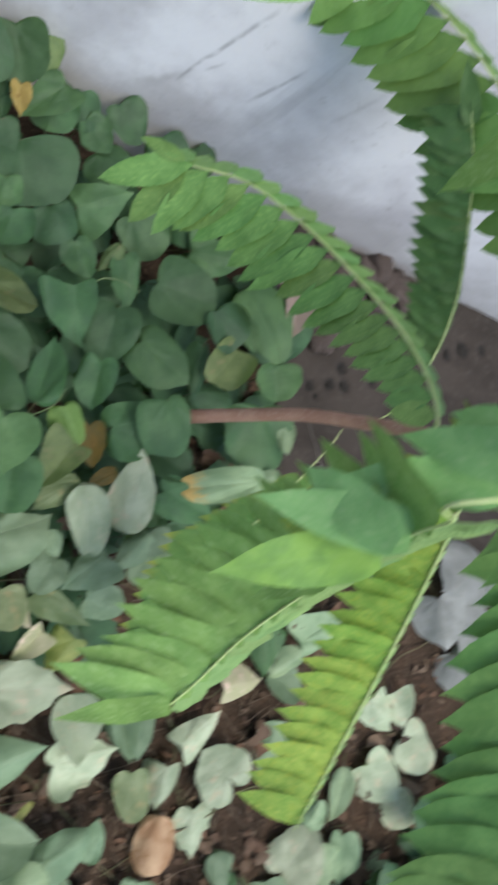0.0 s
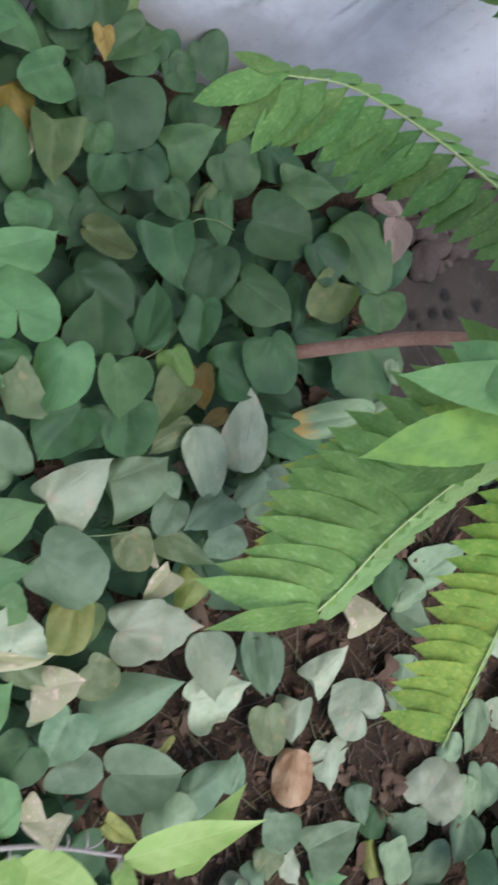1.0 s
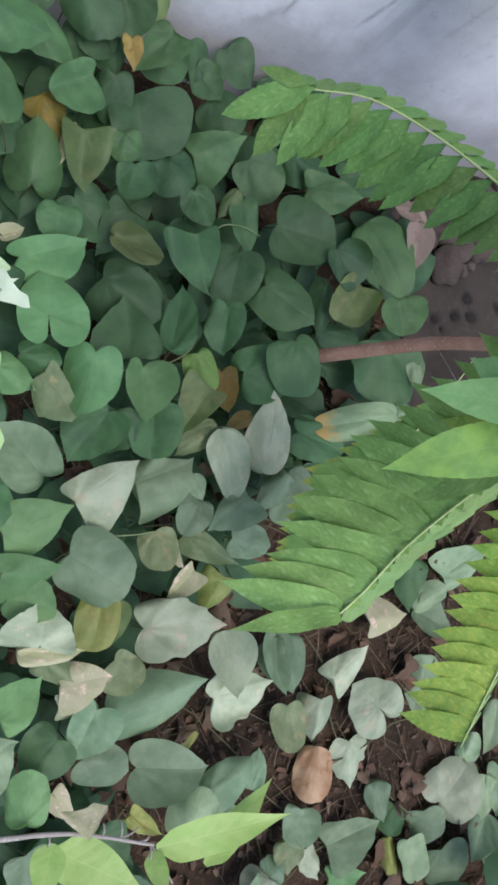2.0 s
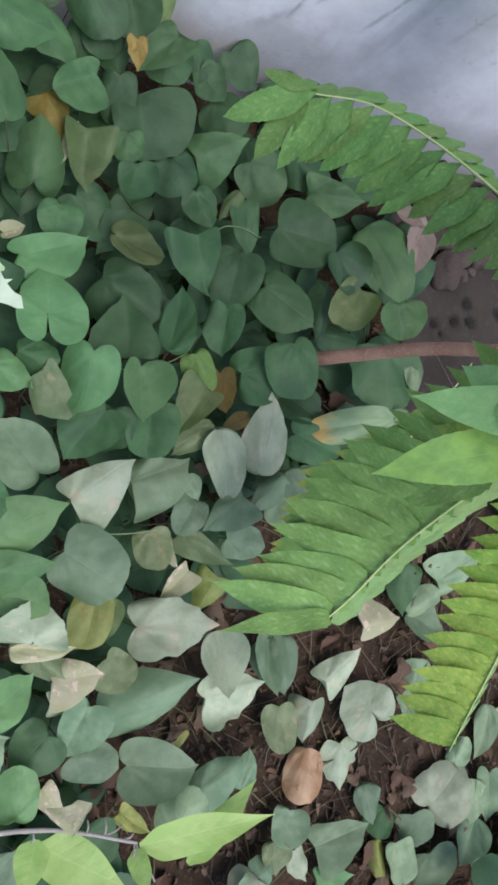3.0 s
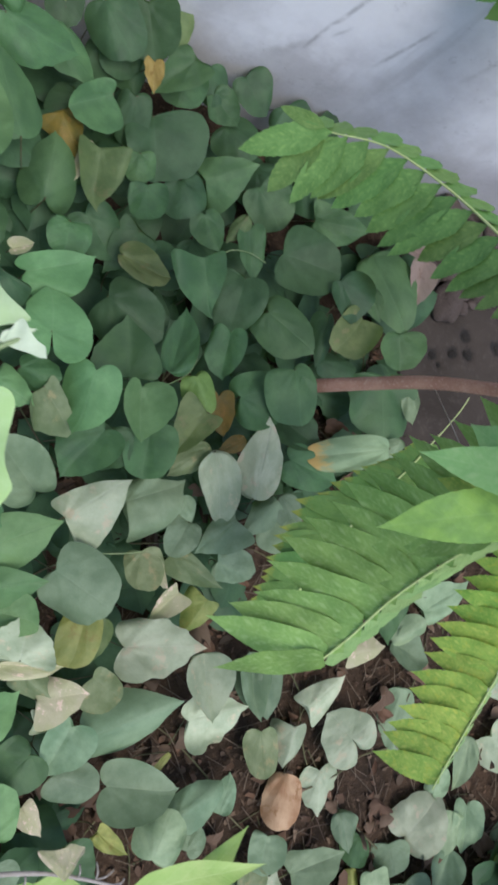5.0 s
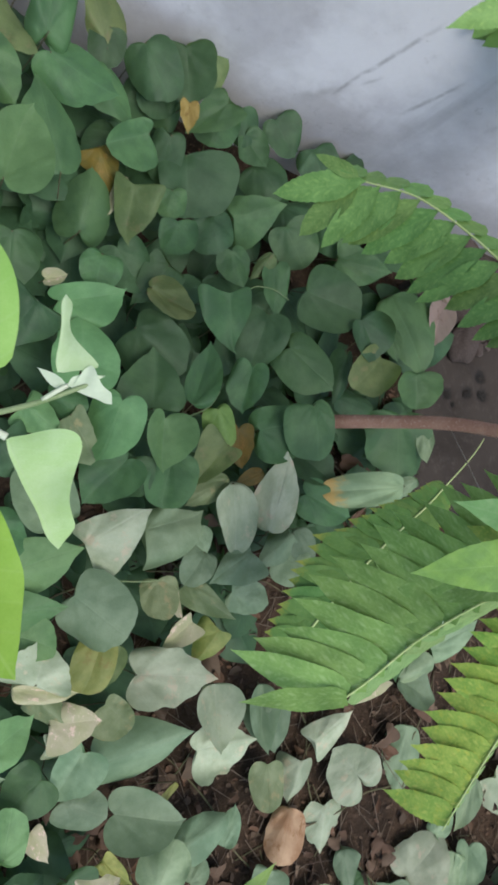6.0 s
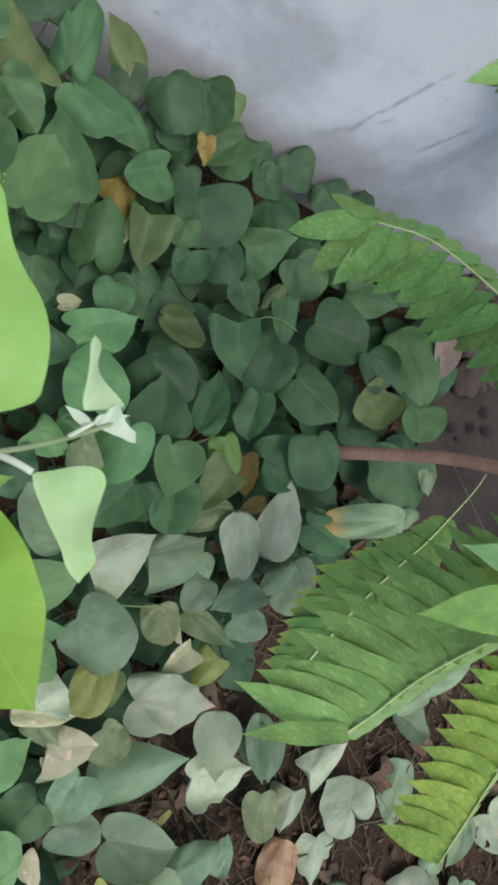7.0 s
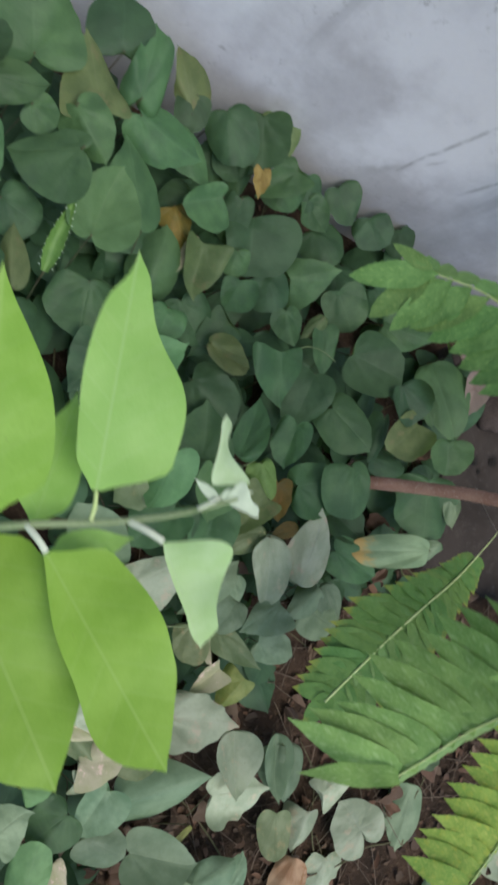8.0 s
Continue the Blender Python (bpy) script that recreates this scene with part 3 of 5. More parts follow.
def build_wall():
    verts, faces = [], []
    nu, nz = 60, 28
    for j in range(nz + 1):
        for i in range(nu + 1):
            u, z = -2.4 + 5.2 * i / nu, -0.15 + 2.85 * j / nz
            bulge = 0.012 * noise.noise(Vector((u * 1.3, z * 1.3, 0))) + 0.005 * noise.noise(Vector((u * 6, z * 6, 4)))
            verts.append((u, -bulge, z))
    for j in range(nz):
        for i in range(nu):
            a = j * (nu + 1) + i
            faces.append((a, a + 1, a + nu + 2, a + nu + 1))
    k = len(verts)
    verts += [(-2.4, 0.22, -0.15), (2.8, 0.22, -0.15), (-2.4, 0.22, 2.7), (2.8, 0.22, 2.7)]
    top, n1 = nz * (nu + 1), nu + 1
    faces.append((k + 1, k, k + 2, k + 3))
    faces.append(tuple(range(top, top + n1)) + (k + 3, k + 2))
    faces.append((k,) + tuple(range(0, top + 1, n1))[0:] + (k + 2,))
    faces.append((k + 3,) + tuple(range(top + nu, -1, -n1)) + (k + 1,))
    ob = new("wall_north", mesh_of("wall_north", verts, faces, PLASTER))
    ob.matrix_basis = Matrix.Translation(FOOT) @ Matrix.Rotation(math.atan2(ALONG.y, ALONG.x), 4, "Z")
    tagged(ob, "whitewashed plaster garden wall with grey stains and scratches", "wall", kind="structure")


build_wall()


def ground_height(x, y):
    h = 0.010 * noise.noise(Vector((x * 3, y * 3, 0))) + 0.008 * noise.noise(Vector((x * 11, y * 11, 2))) + 0.003 * noise.noise(Vector((x * 40, y * 40, 5)))
    return h - 0.008


def build_ground():
    def axis(lo, hi, step):
        far = [0.3, 1.0, 3.0, 9.0, 30.0, 120.0]
        return [lo - f for f in far[::-1]] + list(np.arange(lo, hi + step / 2, step)) + [hi + f for f in far]
    xs, ys = axis(-0.6, 2.0, 0.025), axis(-1.6, 1.2, 0.025)
    verts = [(x, y, ground_height(x, y)) for y in ys for x in xs]
    n = len(xs)
    faces = [(j * n + i, j * n + i + 1, (j + 1) * n + i + 1, (j + 1) * n + i) for j in range(len(ys) - 1) for i in range(n - 1)]
    ob = new("ground", mesh_of("ground", verts, faces, SOIL))
    tagged(ob, "dark brown garden soil with dry leaf litter", "ground", kind="structure")


build_ground()


def build_apron():
    """The cement strip at the wall's foot, worn and pitted."""
    pits = BLOTS
    u0, u1, w0, w1 = 0.87, 2.6, 0.0, 0.62
    nu, nw = 150, 62
    verts, faces = [], []
    for j in range(nw + 1):
        for i in range(nu + 1):
            u, w = u0 + (u1 - u0) * (i / nu) ** 1.5, w0 + (w1 - w0) * j / nw
            z = 0.022 + 0.006 * noise.noise(Vector((u * 7, w * 7, 1))) + 0.003 * noise.noise(Vector((u * 30, w * 30, 1)))
            for pu, pw, pr in pits:
                d = math.hypot(u - pu, w - pw) / pr
                z -= 0.006 * math.exp(-d ** 4)
            if i == 0 or j == nw:
                z -= 0.05
            verts.append(by_wall(u, w, z))
    for j in range(nw):
        for i in range(nu):
            a = j * (nu + 1) + i
            faces.append((a, a + nu + 1, a + nu + 2, a + 1))
    ob = new("pavement", mesh_of("pavement", verts, faces, CEMENT))
    return tagged(ob, "worn brown-grey cement apron pitted along the wall", "pavement", kind="structure")


APRON = build_apron()


def build_pit_darks():
    """Black patches added for the shade in the cement's pits, each a thin uneven cushion."""
    r = random.Random(4)
    for u, w, size in ((u, w, 0.62 * size) for u, w, size in BLOTS):
        verts, faces = [], []
        n, ph = 22, r.uniform(0, 6)
        for k, (f, h) in enumerate(((1.0, -0.009), (0.8, -0.0035), (0.4, -0.0022))):
            for i in range(n):
                a = 2 * math.pi * i / n
                q = size * f * (1 + 0.25 * math.sin(2 * a + ph) + 0.15 * math.sin(5 * a + ph))
                verts.append(by_wall(u + q * math.cos(a), w + q * math.sin(a), 0.020 + h))
        for k in range(2):
            for i in range(n):
                b = (i + 1) % n
                faces.append((k * n + i, k * n + b, (k + 1) * n + b, (k + 1) * n + i))
        faces.append(tuple(range(2 * n, 3 * n)))
        part("moss_patch", mesh_of("moss_patch", verts, faces, PIT_DARK), APRON)


build_pit_darks()


def stone_mesh(seed):
    bm = bmesh.new()
    bmesh.ops.create_icosphere(bm, subdivisions=3, radius=0.5)
    for v in bm.verts:
        v.co *= 1 + 0.35 * noise.noise(v.co * 2.2 + Vector((seed * 3.1, 0, 0))) + 0.14 * noise.noise(v.co * 6 + Vector((seed, 5, 0))) + 0.05 * noise.noise(v.co * 15 + Vector((seed, 5, 3)))
    me = bpy.data.meshes.new("stone")
    bm.to_mesh(me)
    bm.free()
    me.materials.append(STONE)
    me.polygons.foreach_set("use_smooth", [True] * len(me.polygons))
    return me


STONES = [stone_mesh(i) for i in range(5)]


def build_rubble():
    r = random.Random(11)
    placed = [(0.957, 0.233, 0.070), (0.954, 0.165, 0.056), (0.998, 0.186, 0.052), (1.052, 0.180, 0.044), (1.082, 0.153, 0.040), (0.908, 0.250, 0.036), (0.905, 0.180, 0.050), (1.036, 0.132, 0.056), (1.006, 0.228, 0.028), (1.030, 0.212, 0.022), (1.010, 0.140, 0.044)]
    for i in range(100):
        u, w = r.uniform(0.80, 1.32), r.uniform(0.015, 0.26)
        if w > 0.25 - 0.5 * max(0.0, u - 0.92):
            w = r.uniform(0.015, 0.07)
        s = r.choice((r.uniform(0.012, 0.03), r.uniform(0.030, 0.058)))
        if i < len(placed):
            u, w, s = placed[i]
        elif any(math.hypot(u - a, w - b) < 0.5 * (s + c) for a, b, c in placed):
            continue
        ob = new("stone", STONES[i % 5])
        ob.matrix_basis = Matrix.Translation(by_wall(u, w, 0.022 + s * 0.22)) @ Euler((r.uniform(-0.4, 0.4), r.uniform(-0.4, 0.4), r.uniform(0, 6))).to_matrix().to_4x4() @ Matrix.Diagonal((s * 1.3, s, s * 0.75, 1))
        tagged(ob, "brownish grey rubble stone at the wall's foot", "stone", "rubble at the wall's foot")


build_rubble()


# ---- the creeper: heart-shaped leaves over the ground ----
LEAF_COUNT = [0]
vine = tagged(new("creeper"), "creeper with heart-shaped green leaves carpeting the ground", "creeper")


def heart(colour, k, kind, lop):
    v, f, uv = heart_data(k, 6, kind, lop)
    return mesh_of("leaf", v, f, LEAF[colour], uv)


LEAF_LABEL = {"yellow": "yellowing leaf", "orange": "withered orange leaf", "amber": "amber-brown withered leaf", "olive": "olive green leaf", "tipped": "greyish green leaf with a withered orange tip", "golden": "golden withered leaf", "silvery": "silvery grey leaf", "tan": "dried tan leaf", "khaki": "khaki leaf with brown spots", "dry": "dead brown leaf", "pale": "pale grey-green leaf, sky sheen in its colour"}


def leaf(colour, x, y, z, heading, pitch, roll, length, width, kind="heart", lop=0.5):
    """One leaf: the place of its stalk end, the way its midrib points, its roll, its size."""
    a, p, q = radians(heading), radians(pitch), radians(roll)
    along = Vector((math.cos(a) * math.cos(p), math.sin(a) * math.cos(p), math.sin(p)))
    side = along.cross(Vector((0, 0, 1))).normalized()
    up = side.cross(along) * math.cos(q) + side * math.sin(q)
    LEAF_COUNT[0] += 1
    ob = part("leaf", heart(colour, int(1000 * abs(x) + 700 * abs(y) + 37 * LEAF_COUNT[0]) % 997, kind, lop), vine, frame_at((x, y, z), along, up, length, width, 0.5 * (length + width)), LEAF_LABEL.get(colour, ""))
    STEMS.append((Vector((x, y, z)), LEAF_COUNT[0]))
    return ob


STEMS = []


leaf("green", 0.495, 0.653, 0.269, -55, 8, 7, 0.107, 0.084, "heart", 0.53)
leaf("green", 0.560, 0.640, 0.245, -69, -10, 6, 0.100, 0.063, "egg", 0.53)
leaf("green", 0.435, 0.485, 0.277, 80, 6, 8, 0.137, 0.094, "egg", 0.48)
leaf("lime", 0.342, 0.481, 0.315, 50, 0, -2, 0.110, 0.097, "heart", 0.54)
leaf("green", 0.490, 0.667, 0.290, 60, 19, 4, 0.110, 0.078, "heart", 0.65)
leaf("olive", 0.594, 0.654, 0.245, 92, 24, -19, 0.098, 0.063, "egg", 0.66)
leaf("deep", 0.664, 0.661, 0.235, -84, -8, 26, 0.087, 0.081, "round", 0.51)
leaf("deep", 0.738, 0.650, 0.224, -104, -14, 16, 0.086, 0.097, "round", 0.55)
leaf("golden", 0.705, 0.566, 0.223, -115, -9, 8, 0.047, 0.034, "torn", 0.45)
leaf("deep", 0.987, 0.476, 0.120, -89, -10, 31, 0.063, 0.080, "round", 0.52)
leaf("deep", 1.052, 0.444, 0.115, -77, -21, 28, 0.059, 0.064, "round", 0.50)
leaf("green", 0.341, 0.721, 0.322, 77, 24, 6, 0.102, 0.140, "heart", 0.54)
leaf("deep", 0.474, 0.724, 0.309, 71, 14, -3, 0.086, 0.096, "round", 0.49)
leaf("olive", 0.417, 0.645, 0.310, 82, 1, -5, 0.112, 0.096, "broad", 0.43)
leaf("green", 0.270, 0.692, 0.339, -24, 7, 21, 0.073, 0.058, "heart", 0.51)
leaf("green", 0.314, 0.655, 0.331, -51, -6, 14, 0.040, 0.049, "round", 0.52)
leaf("green", 0.378, 0.652, 0.321, -72, -10, 30, 0.082, 0.072, "heart", 0.49)
leaf("green", 0.343, 0.576, 0.372, 160, -36, -1, 0.096, 0.088, "heart", 0.30)
leaf("green", 0.356, 0.443, 0.228, -116, -9, 4, 0.083, 0.107, "heart", 0.58)
leaf("olive", 0.222, 0.435, 0.311, 74, 4, -24, 0.085, 0.043, "egg", 0.47)
leaf("deep", 0.249, 0.556, 0.296, -49, -3, 13, 0.060, 0.070, "round", 0.53)
leaf("green", 0.455, 0.424, 0.207, 55, 16, -9, 0.098, 0.079, "heart", 0.49)
leaf("green", 0.611, 0.529, 0.230, -179, 4, -22, 0.072, 0.072, "round", 0.34)
leaf("amber", 0.532, 0.531, 0.214, -88, -11, 1, 0.065, 0.059, "drape", 0.46)
leaf("tan", 0.560, 0.482, 0.205, -138, -5, 13, 0.068, 0.021, "egg", 0.58)
leaf("olive", 0.570, 0.469, 0.203, -123, -13, 5, 0.090, 0.080, "broad", 0.43)
leaf("deep", 0.691, 0.503, 0.177, -108, -13, 6, 0.102, 0.131, "round", 0.37)
leaf("deep", 0.664, 0.531, 0.199, -117, -40, 5, 0.079, 0.056, "round", 0.48)
leaf("green", 0.790, 0.560, 0.202, -164, -14, -1, 0.096, 0.065, "broad", 0.45)
leaf("deep", 0.848, 0.566, 0.154, -109, -8, 10, 0.067, 0.055, "round", 0.44)
leaf("green", 0.712, 0.613, 0.191, -121, -14, 5, 0.076, 0.056, "round", 0.48)
leaf("olive", 0.794, 0.659, 0.189, -110, -14, 1, 0.073, 0.077, "round", 0.49)
leaf("deep", 0.675, 0.631, 0.183, -104, -17, 1, 0.062, 0.082, "round", 0.49)
leaf("deep", 0.585, 0.557, 0.183, -155, -15, -12, 0.058, 0.068, "round", 0.49)
leaf("deep", 0.911, 0.537, 0.142, -81, -6, 22, 0.072, 0.073, "round", 0.42)
leaf("deep", 0.835, 0.521, 0.143, -68, -10, 20, 0.061, 0.063, "heart", 0.52)
leaf("deep", 0.849, 0.474, 0.127, -77, 4, 10, 0.073, 0.090, "round", 0.47)
leaf("green", 0.643, 0.456, 0.175, -105, -10, 10, 0.044, 0.054, "round", 0.52)
leaf("green", 0.630, 0.406, 0.174, -116, -7, 15, 0.054, 0.064, "round", 0.48)
leaf("deep", 0.714, 0.408, 0.135, -92, -8, 10, 0.062, 0.082, "round", 0.53)
leaf("green", 0.757, 0.396, 0.130, -5, 19, 14, 0.099, 0.090, "broad", 0.63)
leaf("green", 0.852, 0.356, 0.130, -81, -6, 26, 0.082, 0.087, "round", 0.45)
leaf("deep", 0.966, 0.344, 0.099, -61, 4, 14, 0.093, 0.082, "heart", 0.50)
leaf("green", 0.958, 0.276, 0.098, -40, 21, 19, 0.107, 0.080, "broad", 0.59)
leaf("deep", 0.849, 0.239, 0.115, -43, 11, 19, 0.113, 0.111, "round", 0.53)
leaf("deep", 1.038, 0.269, 0.103, -28, 3, 12, 0.101, 0.062, "round", 0.53)
leaf("green", 1.039, 0.177, 0.104, -92, 7, 18, 0.171, 0.112, "egg", 0.46)
leaf("deep", 0.921, 0.153, 0.143, -81, -12, 19, 0.080, 0.080, "round", 0.41)
leaf("olive", 0.940, 0.074, 0.132, -156, -12, 11, 0.086, 0.084, "round", 0.43)
leaf("green", 0.991, 0.127, 0.120, -99, 0, 18, 0.074, 0.042, "egg", 0.51)
leaf("green", 1.020, 0.017, 0.110, -111, -9, 15, 0.066, 0.091, "round", 0.50)
leaf("green", 0.769, 0.156, 0.120, -65, 7, 4, 0.108, 0.107, "heart", 0.57)
leaf("deep", 0.886, 0.104, 0.110, -124, -10, 7, 0.090, 0.051, "heart", 0.47)
leaf("deep", 0.851, 0.039, 0.081, -34, 8, -6, 0.080, 0.060, "round", 0.46)
leaf("green", 0.685, 0.277, 0.145, -110, -2, 11, 0.097, 0.100, "broad", 0.68)
leaf("deep", 0.756, 0.224, 0.121, -132, -8, 16, 0.099, 0.090, "round", 0.50)
leaf("green", 0.731, 0.344, 0.126, -93, 2, 8, 0.064, 0.059, "heart", 0.50)
leaf("olive", 0.803, 0.317, 0.136, -153, -24, 10, 0.059, 0.032, "egg", 0.40)
leaf("green", 0.803, 0.296, 0.120, -113, -1, 8, 0.087, 0.055, "heart", 0.46)
leaf("deep", 0.498, 0.272, 0.158, -59, 1, 15, 0.102, 0.106, "round", 0.56)
leaf("green", 0.469, 0.148, 0.166, 65, 5, -14, 0.092, 0.108, "broad", 0.44)
leaf("green", 0.536, 0.129, 0.158, 45, -4, -20, 0.113, 0.059, "egg", 0.60)
leaf("olive", 0.536, 0.317, 0.189, -37, -26, 15, 0.099, 0.053, "folded", 0.55)
leaf("deep", 0.567, 0.253, 0.140, -85, 3, 1, 0.062, 0.061, "broad", 0.50)
leaf("deep", 0.584, 0.343, 0.180, -155, -19, -15, 0.086, 0.070, "broad", 0.43)
leaf("deep", 0.520, 0.397, 0.163, -82, -4, 16, 0.080, 0.077, "heart", 0.50)
leaf("green", 0.482, 0.386, 0.191, -126, -7, 5, 0.049, 0.067, "round", 0.47)
leaf("lime", 0.388, 0.340, 0.192, -12, 11, 6, 0.101, 0.080, "heart", 0.72)
leaf("lime", 0.373, 0.246, 0.224, 60, 6, 7, 0.064, 0.104, "cleft", 0.57)
leaf("lime", 0.407, 0.174, 0.222, -133, -5, 17, 0.095, 0.083, "heart", 0.50)
leaf("lime", 0.472, 0.127, 0.185, -121, 3, -4, 0.082, 0.072, "heart", 0.41)
leaf("spring", 0.578, 0.108, 0.153, -95, -7, 4, 0.063, 0.054, "round", 0.52)
leaf("green", 0.670, 0.148, 0.146, -128, -11, 28, 0.079, 0.070, "heart", 0.56)
leaf("lime", 0.276, 0.217, 0.225, -61, 2, 8, 0.061, 0.057, "broad", 0.53)
leaf("green", 0.317, 0.220, 0.205, -43, 15, 14, 0.057, 0.048, "round", 0.54)
leaf("khaki", 0.331, 0.182, 0.216, -80, -16, 5, 0.088, 0.075, "broad", 0.72)
leaf("glaucous", 0.251, 0.061, 0.243, 94, -10, 2, 0.095, 0.091, "heart", 0.48)
leaf("green", 0.391, 0.094, 0.189, -161, -12, 5, 0.089, 0.090, "heart", 0.55)
leaf("deep", 0.407, 0.091, 0.177, -123, -17, 8, 0.067, 0.064, "round", 0.45)
leaf("green", 0.466, 0.069, 0.166, -127, -3, 4, 0.081, 0.083, "round", 0.48)
leaf("olive", 0.569, 0.049, 0.152, -155, -13, 12, 0.091, 0.067, "broad", 0.62)
leaf("khaki", 0.555, -0.003, 0.133, -172, -8, 7, 0.081, 0.044, "egg", 0.54)
leaf("amber", 0.618, 0.063, 0.111, -114, 0, 6, 0.067, 0.048, "heart", 0.50)
leaf("amber", 0.631, -0.021, 0.108, 179, -11, 9, 0.053, 0.029, "egg", 0.50)
leaf("green", 0.654, 0.046, 0.111, -13, 18, -4, 0.106, 0.100, "heart", 0.62)
leaf("green", 0.746, 0.049, 0.159, -103, -6, 1, 0.097, 0.092, "round", 0.60)
leaf("deep", 0.721, -0.022, 0.092, -66, 11, 4, 0.083, 0.080, "heart", 0.50)
leaf("green", 0.953, -0.040, 0.095, -115, -2, 7, 0.118, 0.141, "round", 0.50)
leaf("glaucous", 0.999, -0.085, 0.098, -118, 0, 13, 0.067, 0.037, "egg", 0.48)
leaf("tipped", 0.871, -0.156, 0.140, 159, -7, 4, 0.160, 0.065, "oval", 0.48)
leaf("glaucous", 0.927, -0.164, 0.107, -165, -13, -5, 0.052, 0.036, "egg", 0.50)
leaf("pale", 0.556, -0.013, 0.142, -107, -11, 2, 0.126, 0.074, "egg", 0.49)
leaf("pale", 0.597, -0.117, 0.111, 51, 8, -23, 0.136, 0.080, "egg", 0.45)
leaf("green", 0.694, -0.090, 0.107, -49, 0, 14, 0.101, 0.074, "heart", 0.53)
leaf("glaucous", 0.635, -0.138, 0.116, -167, 0, 11, 0.089, 0.057, "broad", 0.44)
leaf("glaucous", 0.602, -0.160, 0.101, -56, 12, -5, 0.062, 0.081, "round", 0.52)
leaf("sage", 0.649, -0.135, 0.107, -90, -5, -2, 0.081, 0.054, "egg", 0.54)
leaf("sage", 0.549, -0.130, 0.119, -174, 2, 12, 0.093, 0.069, "broad", 0.35)
leaf("sage", 0.494, -0.176, 0.103, -41, 6, 18, 0.064, 0.061, "round", 0.55)
leaf("pale", 0.288, 0.007, 0.168, 6, 21, -2, 0.105, 0.088, "broad", 0.68)
leaf("glaucous", 0.384, -0.016, 0.149, -10, 0, -8, 0.108, 0.107, "broad", 0.71)
leaf("sage", 0.478, -0.052, 0.121, -93, 3, 8, 0.044, 0.033, "egg", 0.50)
leaf("sage", 0.472, -0.095, 0.120, -149, -1, 6, 0.059, 0.057, "round", 0.50)
leaf("khaki", 0.379, -0.095, 0.129, -114, 13, 15, 0.061, 0.061, "round", 0.47)
leaf("tan", 0.392, -0.107, 0.126, -99, 17, -3, 0.060, 0.022, "egg", 0.54)
leaf("khaki", 0.429, -0.128, 0.103, -66, 22, 13, 0.095, 0.049, "broad", 0.60)
leaf("tan", 0.405, -0.181, 0.127, -168, -5, 4, 0.063, 0.042, "broad", 0.47)
leaf("yellow", 0.444, -0.217, 0.117, -150, -13, 13, 0.068, 0.056, "broad", 0.61)
leaf("lime", 0.177, 0.021, 0.204, -8, 1, 16, 0.100, 0.084, "broad", 0.55)
leaf("lime", 0.148, -0.023, 0.212, -23, -4, 12, 0.080, 0.064, "broad", 0.61)
leaf("lime", 0.144, -0.055, 0.189, -45, 7, -4, 0.063, 0.060, "round", 0.46)
leaf("sage", 0.241, -0.049, 0.184, -62, 0, -9, 0.100, 0.103, "round", 0.47)
leaf("yellow", 0.263, -0.123, 0.165, -135, 1, 15, 0.085, 0.063, "oval", 0.53)
leaf("olive", 0.282, -0.152, 0.144, -142, 9, 8, 0.067, 0.042, "egg", 0.56)
leaf("pale", 0.144, -0.131, 0.200, 47, -5, 3, 0.062, 0.100, "broad", 0.44)
leaf("tan", 0.119, -0.122, 0.181, -32, 7, 6, 0.085, 0.032, "egg", 0.74)
leaf("khaki", 0.144, -0.153, 0.169, -70, -1, 10, 0.067, 0.045, "broad", 0.53)
leaf("pale", 0.291, -0.208, 0.125, -30, 9, -6, 0.127, 0.094, "torn", 0.53)
leaf("pale", 0.407, -0.293, 0.096, -117, 13, 2, 0.106, 0.081, "egg", 0.47)
leaf("pale", 0.339, -0.374, 0.083, -19, 8, 7, 0.100, 0.092, "torn", 0.68)
leaf("tan", 0.145, -0.196, 0.165, -24, 5, -9, 0.075, 0.069, "broad", 0.58)
leaf("sage", 0.172, -0.258, 0.150, -151, 8, 0, 0.072, 0.074, "heart", 0.44)
leaf("pale", 0.129, -0.221, 0.166, -26, 3, 17, 0.046, 0.041, "broad", 0.68)
leaf("sage", 0.178, -0.285, 0.142, -16, -9, 4, 0.165, 0.096, "egg", 0.55)
leaf("khaki", 0.230, -0.219, 0.133, -66, 6, 7, 0.052, 0.064, "round", 0.67)
leaf("sage", 0.121, -0.300, 0.155, -52, 0, 1, 0.069, 0.069, "round", 0.53)
leaf("sage", 0.182, -0.374, 0.114, -38, 10, -13, 0.105, 0.091, "heart", 0.56)
leaf("sage", 0.261, -0.490, 0.087, -3, -5, -18, 0.092, 0.065, "heart", 0.59)
leaf("glaucous", 0.192, -0.512, 0.105, 40, 5, -23, 0.073, 0.078, "round", 0.51)
leaf("glaucous", 0.246, -0.545, 0.087, 11, -2, -17, 0.041, 0.035, "round", 0.56)
leaf("sage", 0.323, -0.545, 0.058, 42, 6, -18, 0.064, 0.044, "egg", 0.48)
leaf("lime", 0.022, -0.312, 0.187, 54, 0, -13, 0.065, 0.058, "round", 0.46)
leaf("green", 0.107, -0.254, 0.168, -167, -5, 9, 0.066, 0.075, "heart", 0.48)
leaf("lime", 0.055, -0.176, 0.209, 3, -16, 7, 0.078, 0.071, "broad", 0.49)
leaf("tan", 0.068, -0.313, 0.152, -86, 2, -3, 0.051, 0.034, "broad", 0.54)
leaf("yellow", 0.142, -0.427, 0.103, -67, 9, -7, 0.058, 0.033, "broad", 0.55)
